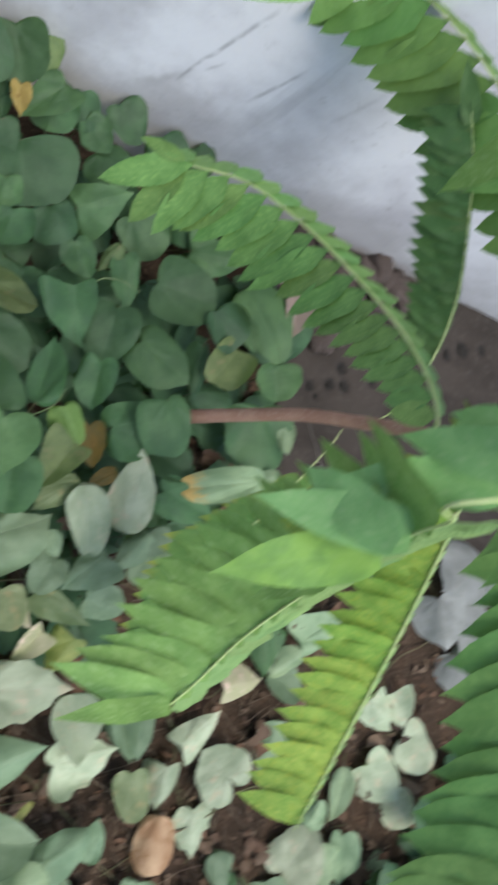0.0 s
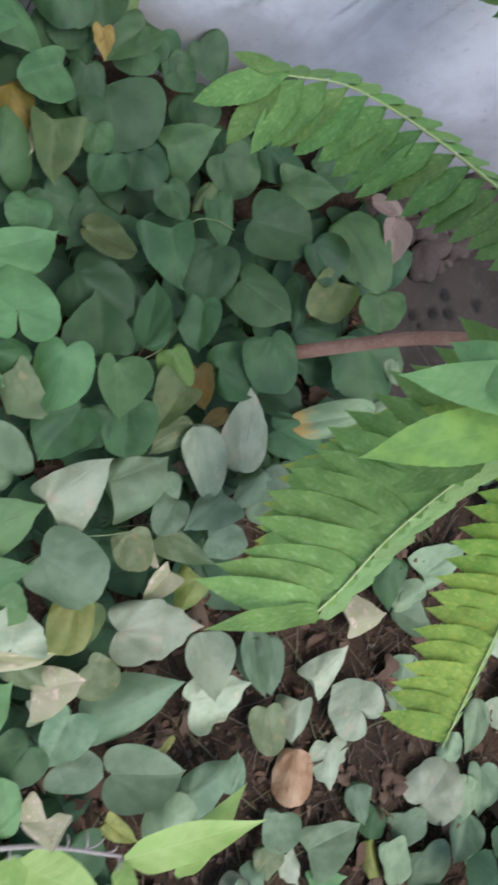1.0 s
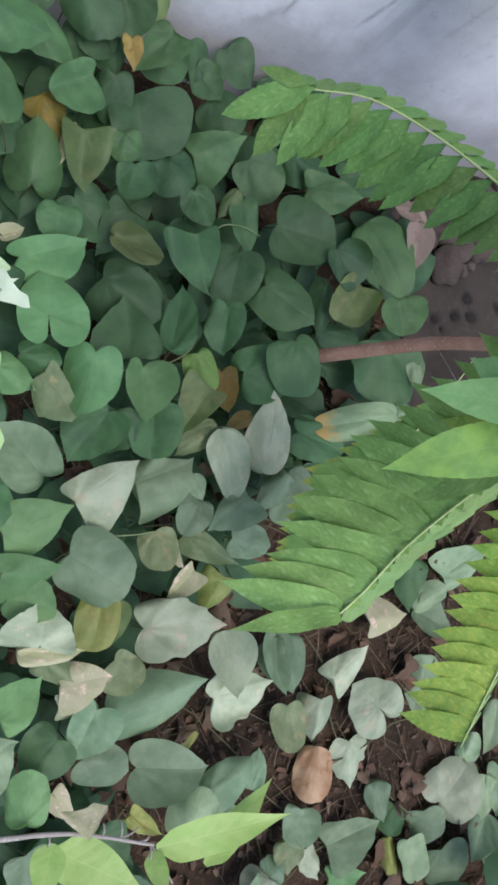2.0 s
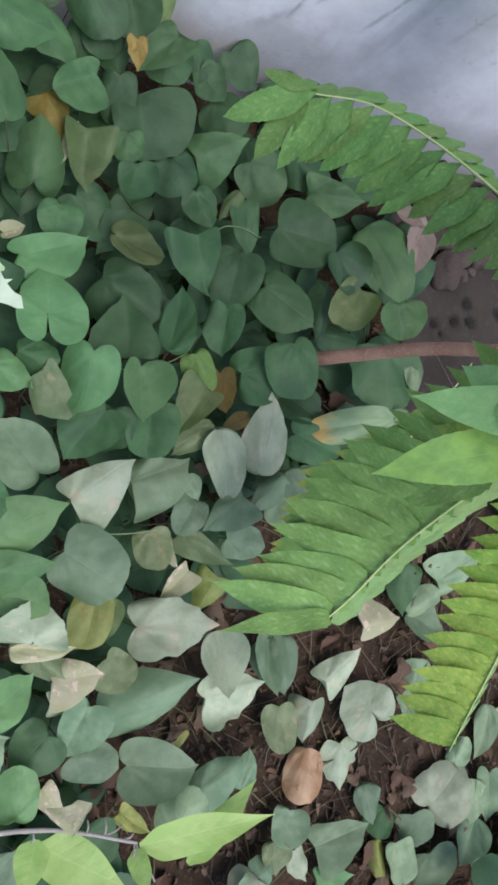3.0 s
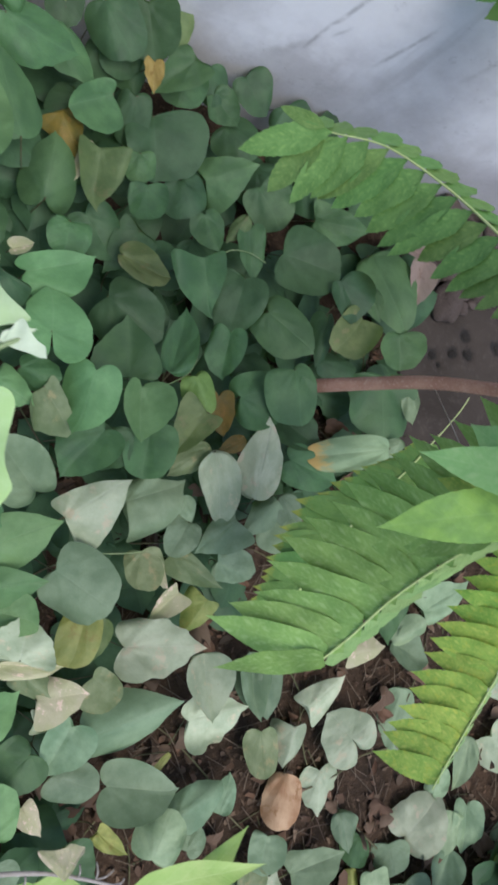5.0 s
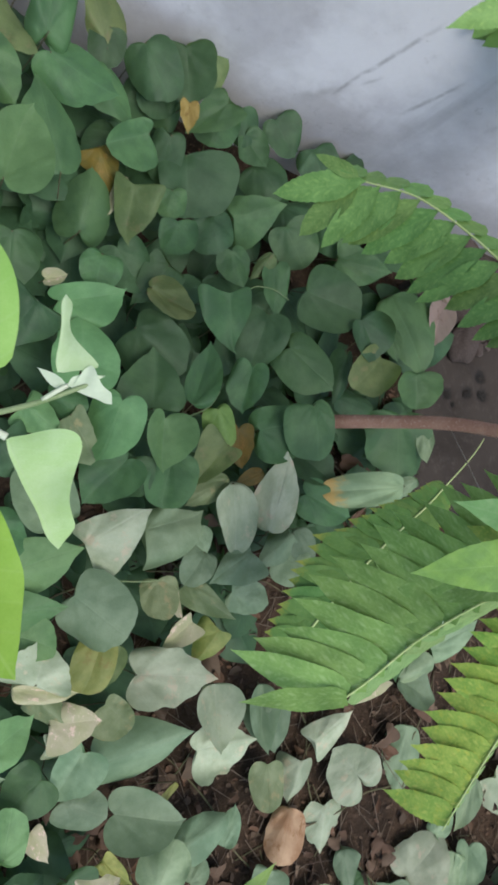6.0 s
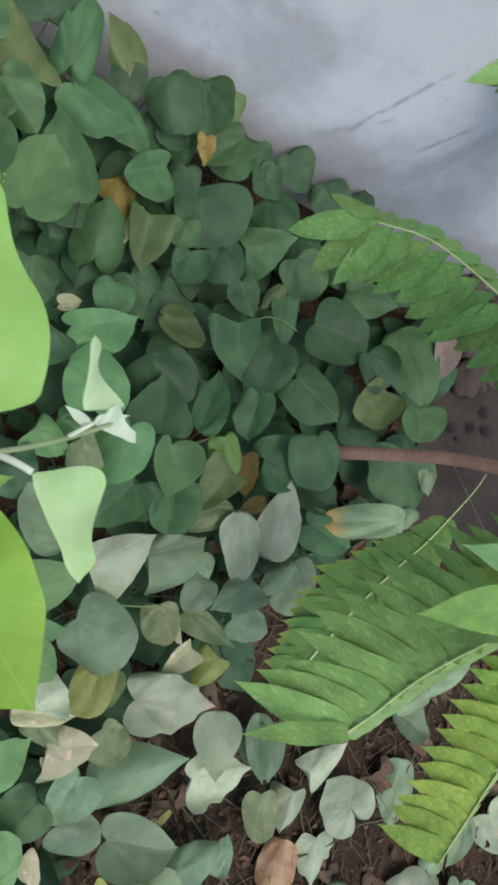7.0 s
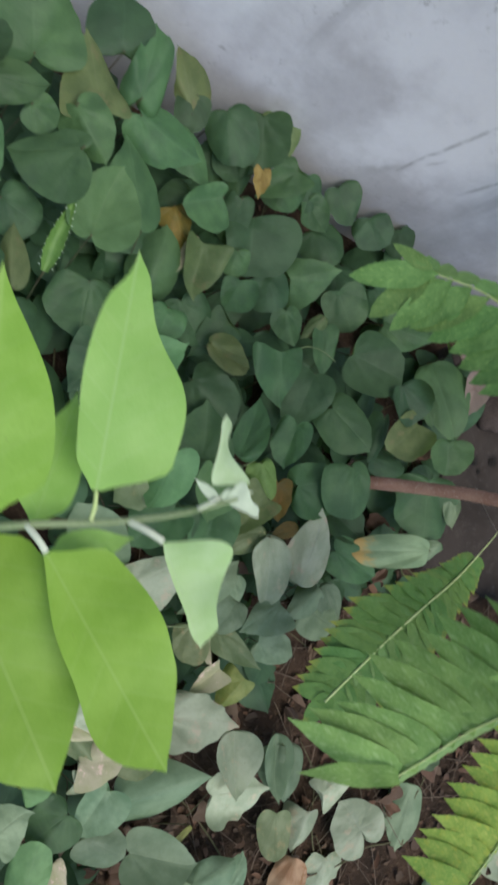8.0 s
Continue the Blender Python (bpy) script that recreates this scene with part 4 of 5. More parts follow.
leaf("yellow", 0.288, -0.397, 0.094, -168, 6, -7, 0.045, 0.018, "egg", 0.56)
leaf("green", 0.085, -0.412, 0.127, -90, 5, -13, 0.060, 0.078, "heart", 0.49)
leaf("sage", -0.000, -0.351, 0.172, -103, 4, 1, 0.042, 0.065, "round", 0.46)
leaf("sage", 0.493, -0.349, 0.061, -116, 5, 1, 0.110, 0.056, "egg", 0.54)
leaf("khaki", 0.453, -0.479, 0.046, -113, -3, 15, 0.078, 0.059, "round", 0.52)
leaf("pale", 0.516, -0.516, 0.039, -131, -4, 5, 0.076, 0.066, "broad", 0.55)
leaf("orange", 0.467, -0.577, 0.032, -138, 10, 16, 0.091, 0.074, "oval", 0.42)
leaf("pale", 0.529, -0.619, 0.020, -120, 1, 12, 0.081, 0.079, "torn", 0.50)
leaf("pale", 0.601, -0.595, 0.045, 97, -18, -6, 0.060, 0.110, "cleft", 0.48)
leaf("pale", 0.554, -0.503, 0.036, 2, -3, -12, 0.092, 0.065, "broad", 0.59)
leaf("tan", 0.673, -0.469, 0.034, -23, 4, -4, 0.078, 0.084, "broad", 0.30)
leaf("green", 0.819, -0.421, 0.039, -130, -11, 18, 0.096, 0.074, "egg", 0.47)
leaf("glaucous", 0.772, -0.504, 0.029, 1, 20, 4, 0.077, 0.075, "round", 0.59)
leaf("sage", 0.781, -0.510, 0.018, -65, 19, -12, 0.077, 0.079, "round", 0.54)
leaf("glaucous", 0.873, -0.499, 0.013, 3, 19, -9, 0.110, 0.082, "broad", 0.45)
leaf("glaucous", 0.757, -0.596, 0.016, -127, 0, 16, 0.130, 0.078, "egg", 0.55)
leaf("glaucous", 0.846, -0.764, 0.024, -134, -5, 20, 0.109, 0.051, "egg", 0.55)
leaf("glaucous", 0.715, -0.802, 0.022, 21, 9, -19, 0.055, 0.043, "round", 0.50)
leaf("pale", 0.626, -0.832, 0.021, 14, 9, -11, 0.105, 0.117, "heart", 0.54)
leaf("glaucous", 0.741, -0.859, 0.020, -132, -2, 11, 0.085, 0.063, "egg", 0.48)
leaf("glaucous", 0.773, -0.869, 0.024, -122, -5, 21, 0.092, 0.063, "heart", 0.48)
leaf("sage", 0.531, -0.709, 0.017, -107, 5, 15, 0.073, 0.054, "egg", 0.43)
leaf("green", 0.549, -0.774, 0.012, -147, 14, 12, 0.056, 0.057, "round", 0.56)
leaf("sage", 0.591, -0.823, 0.013, -111, 6, 24, 0.054, 0.085, "round", 0.55)
leaf("sage", 0.705, -0.922, 0.013, -149, 3, 23, 0.090, 0.070, "egg", 0.48)
leaf("glaucous", 0.581, -0.899, 0.023, -98, 6, 10, 0.073, 0.104, "round", 0.51)
leaf("yellow", 0.504, -0.808, 0.017, -113, 3, 8, 0.082, 0.033, "egg", 0.55)
leaf("glaucous", 0.532, -0.835, 0.023, -109, -1, -1, 0.075, 0.070, "round", 0.49)
leaf("glaucous", 0.398, -0.738, 0.013, -10, 18, -19, 0.102, 0.084, "broad", 0.61)
leaf("sage", 0.387, -0.644, 0.032, -139, 9, 11, 0.061, 0.068, "round", 0.50)
leaf("khaki", 0.336, -0.664, 0.037, -122, -2, 1, 0.055, 0.054, "egg", 0.47)
leaf("pale", 0.361, -0.705, 0.030, -99, 0, 0, 0.063, 0.043, "torn", 0.58)
leaf("lime", 0.369, -0.778, 0.023, -33, 0, 0, 0.075, 0.050, "broad", 0.62)
leaf("sage", 0.276, -0.687, 0.043, -13, 8, -5, 0.036, 0.052, "round", 0.50)
leaf("glaucous", 0.686, -0.998, 0.017, -115, 3, 22, 0.057, 0.065, "round", 0.50)
leaf("dry", 1.136, 0.126, 0.129, -130, -6, 8, 0.094, 0.060, "egg", 0.52)
leaf("dry", 1.098, 0.173, 0.128, -44, -5, 18, 0.061, 0.033, "folded", 0.54)
leaf("dry", 1.133, 0.166, 0.133, -74, -7, 22, 0.056, 0.031, "egg", 0.52)
leaf("green", 0.778, 0.552, 0.183, -120, -34, 10, 0.054, 0.080, "round", 0.50)
leaf("tan", 0.375, 0.370, 0.220, -15, 15, 3, 0.031, 0.025, "folded", 0.53)
leaf("deep", 0.604, 0.680, 0.256, -119, -20, 8, 0.057, 0.055, "round", 0.50)
leaf("deep", 0.693, 0.630, 0.192, -114, -19, 6, 0.068, 0.070, "round", 0.50)
leaf("sage", 0.495, -0.369, 0.073, -110, 1, 16, 0.096, 0.090, "egg", 0.50)
leaf("deep", 0.223, 0.189, 0.234, -81, -8, 1, 0.062, 0.085, "broad")
leaf("green", 0.168, 0.097, 0.219, -80, 6, 8, 0.066, 0.076, "round")
leaf("glaucous", 0.006, -0.220, 0.200, 11, -2, -10, 0.055, 0.072, "drape")
leaf("glaucous", 0.235, -0.676, 0.042, -82, 14, 4, 0.061, 0.084, "broad")
leaf("pale", 0.386, -0.844, 0.013, -166, -1, 23, 0.057, 0.094, "broad")
leaf("glaucous", 0.717, -1.086, 0.003, -98, 29, 3, 0.059, 0.116)
leaf("pale", 0.279, -0.686, 0.055, -163, 1, 16, 0.053, 0.078, "round")
leaf("deep", 0.345, 0.340, 0.241, -151, -22, 5, 0.078, 0.091, "broad")
leaf("deep", 0.258, 0.732, 0.347, -79, 10, 19, 0.057, 0.096)
leaf("green", 0.209, 0.601, 0.355, -56, -8, 12, 0.053, 0.092, "broad")
leaf("deep", 0.175, 0.499, 0.325, -68, 6, -8, 0.061, 0.098)
leaf("pale", 0.966, -0.692, 0.020, -85, 3, 19, 0.086, 0.079, "broad")
leaf("pale", 1.032, -0.721, 0.010, -102, 15, 24, 0.076, 0.079, "broad")
leaf("pale", 1.010, -0.813, 0.011, -68, 15, -3, 0.090, 0.109, "round")
leaf("pale", 0.899, -0.799, 0.010, -77, 12, 16, 0.106, 0.105)
leaf("pale", 0.926, -0.894, 0.009, -101, 14, 24, 0.073, 0.080, "round")
leaf("silvery", 1.239, -0.614, 0.036, -113, 10, 25, 0.109, 0.130)
leaf("silvery", 1.384, -0.596, 0.069, -170, -7, 5, 0.124, 0.164)
leaf("silvery", 1.231, -0.751, 0.015, -96, 24, 23, 0.101, 0.129)
leaf("silvery", 1.343, -0.729, 0.055, -160, -7, 24, 0.114, 0.143)
leaf("silvery", 1.433, -0.648, 0.061, -136, -7, 21, 0.096, 0.143)
leaf("glaucous", 0.986, -1.055, 0.009, -169, 6, 11, 0.097, 0.130, "broad")
leaf("glaucous", 0.844, -0.997, 0.026, -172, -14, 30, 0.069, 0.093, "round")
leaf("glaucous", 1.183, -0.940, 0.014, -162, 0, 39, 0.103, 0.126, "drape")
leaf("glaucous", 1.199, -1.097, 0.025, -167, -13, 42, 0.089, 0.132, "broad")
leaf("pale", 1.383, -0.926, 0.033, -138, -10, 33, 0.120, 0.141)
leaf("pale", 1.503, -0.761, 0.058, -155, -17, 27, 0.105, 0.136, "round")
leaf("pale", 1.256, -1.296, 0.026, -176, -13, 22, 0.103, 0.151)


def build_stalks():
    """Leaf stalks down to the runners, and the runners on the soil, in one mesh."""
    verts, faces = [], []

    def add(line, radius):
        v, f = tube_data(line, lambda s: radius * (1 - 0.3 * s), 5)
        n = len(verts)
        verts.extend(v)
        faces.extend(tuple(i + n for i in g) for g in f)
    r = random.Random(5)
    for top, k in STEMS:
        foot = Vector((top.x + r.uniform(-0.05, 0.05), top.y + r.uniform(-0.05, 0.05), ground_height(top.x, top.y)))
        mid = (top + foot) / 2 + Vector((r.uniform(-0.02, 0.02), r.uniform(-0.02, 0.02), -0.22 * (top.z - foot.z)))
        add(spline([foot, mid, top - Vector((0, 0, 0.010)), top - Vector((0, 0, 0.004))], 4), 0.0012)
    for k in range(26):
        x, y, a = r.uniform(0.1, 1.0), r.uniform(-0.9, 0.75), r.uniform(0, 6.28)
        pts = []
        for i in range(7):
            pts.append((x, y, ground_height(x, y) + 0.012 + 0.012 * math.sin(i * 1.3 + k)))
            a += r.uniform(-0.5, 0.5)
            x, y = x + 0.07 * math.cos(a), y + 0.07 * math.sin(a)
        add(spline(pts, 3), 0.0018)
    tagged(part("stalkwork", mesh_of("stalkwork", verts, faces, VINE_STEM), vine, None, "thin brownish green runners and leaf stalks"), kind="stuff")


build_stalks()


def build_runner(points):
    """A pale green runner that shows between the leaves."""
    part("runner", tube("runner", spline(points, 6), lambda s: 0.0012 - 0.0004 * s, RUNNER, 6), vine, None, "pale green runner")


build_runner([(0.405, 0.178, 0.195), (0.44, 0.14, 0.182), (0.476, 0.127, 0.172), (0.52, 0.116, 0.161), (0.565, 0.117, 0.152), (0.594, 0.132, 0.149)])
build_runner([(0.732, 0.273, 0.133), (0.751, 0.273, 0.13), (0.781, 0.259, 0.126), (0.804, 0.233, 0.124)])
build_runner([(0.314, -0.064, 0.167), (0.346, -0.081, 0.156), (0.375, -0.093, 0.148)])


def build_undergrowth():
    """Leaves lower down and farther off, past those that can be told apart."""
    r = random.Random(8)
    verts, faces, uvs = [], [], []
    shapes = [heart_data(s, 3) for s in (3, 8, 14)]
    count = 0
    while count < 1100:
        x, y = r.gauss(0.3, 0.75), r.gauss(-0.3, 0.85)
        if math.hypot((x - 0.3) / 1.5, (y + 0.3) / 1.8) > 1 + 0.25 * noise.noise(Vector((x * 3, y * 3, 7))):
            continue
        w = WALL_D - (0.613 * x + 0.790 * y)
        u = 0.790 * x - 0.613 * y
        if w < 0.06 or (u > 0.86 and w < 0.65):
            continue
        inside = 0.1 < x < 1.05 and -0.95 < y < 0.75
        bare = math.hypot((x - 0.48) / 0.28, (y + 0.60) / 0.22) < 1 or math.hypot((x - 0.62) / 0.15, (y + 0.42) / 0.22) < 1
        if math.hypot((x - 1.27) / 0.24, (y + 0.72) / 0.24) < 1:
            continue
        if inside and (bare or y < -0.25 or r.random() < 0.30):
            continue
        count += 1
        z = ground_height(x, y) + (r.uniform(0.012, 0.035) if inside else r.uniform(0.02, 0.12))
        v, f, uv = shapes[count % 3]
        s = r.uniform(0.06, 0.10)
        m = Matrix.Translation((x, y, z)) @ Euler((r.uniform(-0.4, 0.4), r.uniform(-0.4, 0.4), r.uniform(0, 6.28))).to_matrix().to_4x4() @ Matrix.Scale(s, 4)
        n = len(verts)
        verts.extend(m @ Vector(p) for p in v)
        faces.extend(tuple(i + n for i in g) for g in f)
        uvs.extend(uv)
    for k in range(180):
        if k < 50:
            x, y, low, high = r.uniform(0.15, 1.05), r.uniform(-0.2, 0.8), 0.25, 0.55
        else:
            x, y, low, high = r.uniform(0.15, 0.62), r.uniform(0.42, 0.88), 0.4, 0.75
        w, u = WALL_D - (0.613 * x + 0.790 * y), 0.790 * x - 0.613 * y
        if w < 0.09 or (u > 0.82 and w < 0.4):
            continue
        top = 0.15 - 0.2 * (x - 0.6) + 0.22 * (y - 0.2)
        v, f, uv = shapes[k % 3]
        s = r.uniform(0.06, 0.09)
        m = Matrix.Translation((x, y, max(0.02, top * r.uniform(low, high)))) @ Euler((r.uniform(-0.4, 0.4), r.uniform(-0.4, 0.4), r.uniform(0, 6.28))).to_matrix().to_4x4() @ Matrix.Scale(s, 4)
        n = len(verts)
        verts.extend(m @ Vector(p) for p in v)
        faces.extend(tuple(i + n for i in g) for g in f)
        uvs.extend(uv)
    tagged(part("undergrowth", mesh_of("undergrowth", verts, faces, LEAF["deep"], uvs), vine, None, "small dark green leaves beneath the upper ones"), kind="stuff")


build_undergrowth()


def build_litter():
    """Crumbled dry leaves and straw on the soil."""
    r = random.Random(21)
    verts, faces = [], []
    for k in range(4600):
        x, y = r.uniform(-0.1, 1.3), r.uniform(-1.25, 0.6)
        if y > -0.15 + 0.25 * r.random() and r.random() < 0.75:
            continue
        if WALL_D - (0.613 * x + 0.790 * y) < 0.02:
            continue
        s = r.choice((r.uniform(0.003, 0.007), r.uniform(0.004, 0.010), r.uniform(0.006, 0.017)))
        m = Matrix.Translation((x, y, ground_height(x, y) + s * 0.25 + 0.002)) @ Euler((r.uniform(-0.6, 0.6), r.uniform(-0.6, 0.6), r.uniform(0, 6.28))).to_matrix().to_4x4()
        n = len(verts)
        ring = [(r.uniform(-0.2, 0.2), -1, 0), (0.6 * r.uniform(0.3, 1.2), -0.4 * r.random(), 0.2), (0.7 * r.uniform(0.2, 1), 0.5, 0.35 * r.random()), (r.uniform(-0.3, 0.3), r.uniform(0.6, 1.0), 0.1), (-0.6 * r.random(), 0.4, 0.3 * r.random()), (-0.5 * r.uniform(0.3, 1.4), -0.5, 0.3)]
        verts.extend(m @ (Vector(p) * s) for p in ring)
        faces.extend(((n, n + 1, n + 2), (n, n + 2, n + 3), (n, n + 3, n + 4), (n, n + 4, n + 5)))
    tagged(new("leaf_litter", mesh_of("leaf_litter", verts, faces, LITTER)), "crumbled brown leaf litter on the soil", "leaf litter", kind="stuff")
    verts, faces = [], []
    for k in range(260):
        x, y = r.uniform(0.1, 1.05), r.uniform(-1.15, 0.05)
        if WALL_D - (0.613 * x + 0.790 * y) < 0.1:
            continue
        v, f, _ = heart_data(900 + k % 9, 3, ("egg", "torn", "broad")[k % 3])
        size = r.uniform(0.022, 0.055)
        m = Matrix.Translation((x, y, ground_height(x, y) + 0.012 + 0.1 * size)) @ Euler((r.uniform(-0.7, 0.7), r.uniform(-0.7, 0.7), r.uniform(0, 6.28))).to_matrix().to_4x4() @ Matrix.Diagonal((size * r.uniform(0.45, 0.9), size, 1.7 * size, 1))
        n = len(verts)
        verts.extend(m @ Vector(p) for p in v)
        faces.extend(tuple(i + n for i in g) for g in f)
    tagged(new("dead_leaves", mesh_of("dead_leaves", verts, faces, LITTER)), "curled brown dead leaves scattered over the soil", "dead leaves", kind="stuff")
    verts, faces = [], []
    for k in range(650):
        x, y, a = r.uniform(0.0, 1.1), r.uniform(-1.1, 0.0), r.gauss(1.1, 0.9)
        if WALL_D - (0.613 * x + 0.790 * y) < 0.1:
            continue
        length = r.uniform(0.03, 0.13)
        pts = []
        for i in range(4):
            px, py = x + math.cos(a) * length * i / 3, y + math.sin(a) * length * i / 3
            pts.append((px, py, ground_height(px, py) + 0.004 + r.uniform(0, 0.008)))
        v, f = tube_data(spline(pts, 2), lambda s: 0.0009, 4)
        n = len(verts)
        verts.extend(v)
        faces.extend(tuple(i + n for i in g) for g in f)
    tagged(new("straw", mesh_of("straw", verts, faces, STRAW)), "thin dry brown stalks lying on the soil", "dry stalks", kind="stuff")


build_litter()


def build_fern_tip(base, tip, normal):
    """A narrow fern tip with white spore dots along both edges."""
    b, e = Vector(base), Vector(tip)
    ob = tagged(new("fern_tip"), "narrow yellow-green fern tip edged with white dots", "fern")
    v, f, uv = blade_data(1.0, (0.20, 0.42, 0.50, 0.46, 0.36, 0.22, 0.0), 0.3, 0.1, 0.02, 0.12, 16, 0.0, 0.15)
    m = frame_at(b, e - b, normal, (e - b).length, 0.024)
    part("blade", mesh_of("blade", v, f, FERN_DARK, uv), ob, m)
    foot = Vector((b.x - 0.02, b.y - 0.02, ground_height(b.x, b.y)))
    part("stalk", tube("stalk", spline([foot, (foot + b) / 2 + Vector((0.01, 0, 0)), b], 6), lambda s: 0.0012, VINE_STEM, 6), ob)
    bm = bmesh.new()
    for k in range(11):
        for side in (-1, 1):
            t = 0.06 + 0.085 * k
            w = 0.5 * math.sin(math.pi * (0.25 + 0.72 * t)) * 0.95
            bmesh.ops.create_icosphere(bm, subdivisions=1, radius=0.0012, matrix=Matrix.Translation(m @ Vector((side * w + 0.15 * t * t, t, 0.02))))
    dots = bpy.data.meshes.new("spore_dots")
    bm.to_mesh(dots)
    bm.free()
    dots.materials.append(BUD)
    tagged(part("spore_dots", dots, ob, None, "tiny white dots"), kind="stuff")


build_fern_tip((0.271, 0.451, 0.304), (0.325, 0.527, 0.346), (-0.32, -0.22, 0.92))


# ---- the sapling with feathered leaves ----
sapling = tagged(new("sapling"), "young sapling with a reddish-brown stem and long feathered green leaves", "sapling")
sapling.location = (0.764, 0.039, 0.0)
BACK = Matrix.Translation((-0.764, -0.039, 0.0))
LEAFLET = {}


STALKED = ((0.03, 0.24, 0.44, 0.50, 0.50, 0.48, 0.43, 0.35, 0.21, 0.0), (0.03, 0.27, 0.46, 0.50, 0.49, 0.46, 0.40, 0.31, 0.18, 0.0), (0.03, 0.22, 0.42, 0.49, 0.50, 0.49, 0.45, 0.37, 0.23, 0.0))
SEATED = ((0.30, 0.47, 0.50, 0.50, 0.48, 0.44, 0.37, 0.26, 0.11, 0.0), (0.32, 0.48, 0.50, 0.49, 0.46, 0.41, 0.34, 0.24, 0.10, 0.0), (0.28, 0.46, 0.50, 0.50, 0.49, 0.46, 0.39, 0.29, 0.13, 0.0))


def leaflet(material, k):
    """One leaflet of a feathered leaf, in three slightly different shapes."""
    if (material.name, k) not in LEAFLET:
        shape = (STALKED if material in (FERN_GREY, FERN_DARK) else SEATED)[k]
        flat = material in (FERN_LIGHT, FERN_BLUE, FERN_BROAD)
        v, f, uv = blade_data(k * 2.3, shape, 0.01 if flat else 0.05, 0.03 if flat else 0.03 + 0.02 * k, 0.018, 0.03 if flat else 0.07, 26, 0.0, 0.04 * (k - 1))
        LEAFLET[material.name, k] = mesh_of("leaflet", v, f, material, uv)
    return LEAFLET[material.name, k]


def frond(points, normal, left, right, length, width, gap, material, bare, lean=(62, 62), tip=1.0, small=0.55, stalk=0.0030, first=0.8, label="", seed=0, back=0.6, tip_width=0.9, ramp_to=0.42, louver=0.12, loose=1.0, folded=None, taper=0.72):
    """A feathered leaf: its stalk through the points, leaflets in two rows; left and right are the degrees by which a row folds back."""
    r = random.Random(seed)
    line = spline(points, 10)
    run = [0.0]
    for a, b in zip(line, line[1:]):
        run.append(run[-1] + (b - a).length)
    total = run[-1]
    stem = tube("frond", line, lambda s: stalk * (1 - taper * s), STALK, 6)
    f = part("frond", stem, sapling, BACK.copy(), label)

    def at(s):
        i = max(j for j in range(len(run)) if run[j] <= s + 1e-9)
        i = min(i, len(run) - 2)
        k = (s - run[i]) / max(run[i + 1] - run[i], 1e-9)
        return line[i].lerp(line[i + 1], k), (line[min(i + 2, len(line) - 1)] - line[max(i - 1, 0)]).normalized()
    s, k = bare * total, 0
    n0 = Vector(normal)
    while s < total * 0.985:
        p, t = at(s)
        side = n0.cross(t).normalized()
        n = t.cross(side)
        q = (s / total - bare) / (1 - bare)
        size = first + (1 - first) * min(q / ramp_to, 1.0)
        if q > 0.5:
            size = 1 - (1 - small) * ((q - 0.5) / 0.5) ** 1.4
        for sign, fold in ((1, left), (-1, right)):
            a = radians(fold + r.gauss(0, 2.5 * loose))
            out = side * sign * math.cos(a) - n * math.sin(a)
            tucked = fold > 60 and back < 0.55
            b = radians(84 if tucked else lean[0] + (lean[1] - lean[0]) * q + r.gauss(0, 1.3))
            d = out * math.sin(b) + t * math.cos(b)
            m = (t.cross(out) * sign + out * r.gauss(0, 0.035 * loose) + t * r.gauss(louver, 0.02 * loose)).normalized()
            start = p + t * (gap * 0.5 if sign < 0 else 0) - n * max(stalk * 0.8, 0.0016)
            ln = length * size * r.uniform(0.93, 1.06) * (back if fold > 60 else 1)
            part("leaflet", leaflet(folded if folded and fold > 60 else material, k % 3), f, frame_at(start, d, m, ln, width * (0.55 + 0.45 * size) * r.uniform(0.94, 1.06)))
            k += 1
        s += gap * (0.6 + 0.4 * size)
    p, t = at(total)
    if tip:
        part("leaflet", leaflet(material, 0), f, frame_at(p - t * length * tip * 0.2, t - 0.15 * n0, n0, length * tip * 1.2, width * tip_width))
    return f


def leaflet_on(f, material, k, base, tip, normal, width):
    """One more leaflet on a frond, from its root to its tip."""
    b, e = Vector(base), Vector(tip)
    return part("leaflet", leaflet(material, k), f, frame_at(b, e - b, normal, (e - b).length, width))


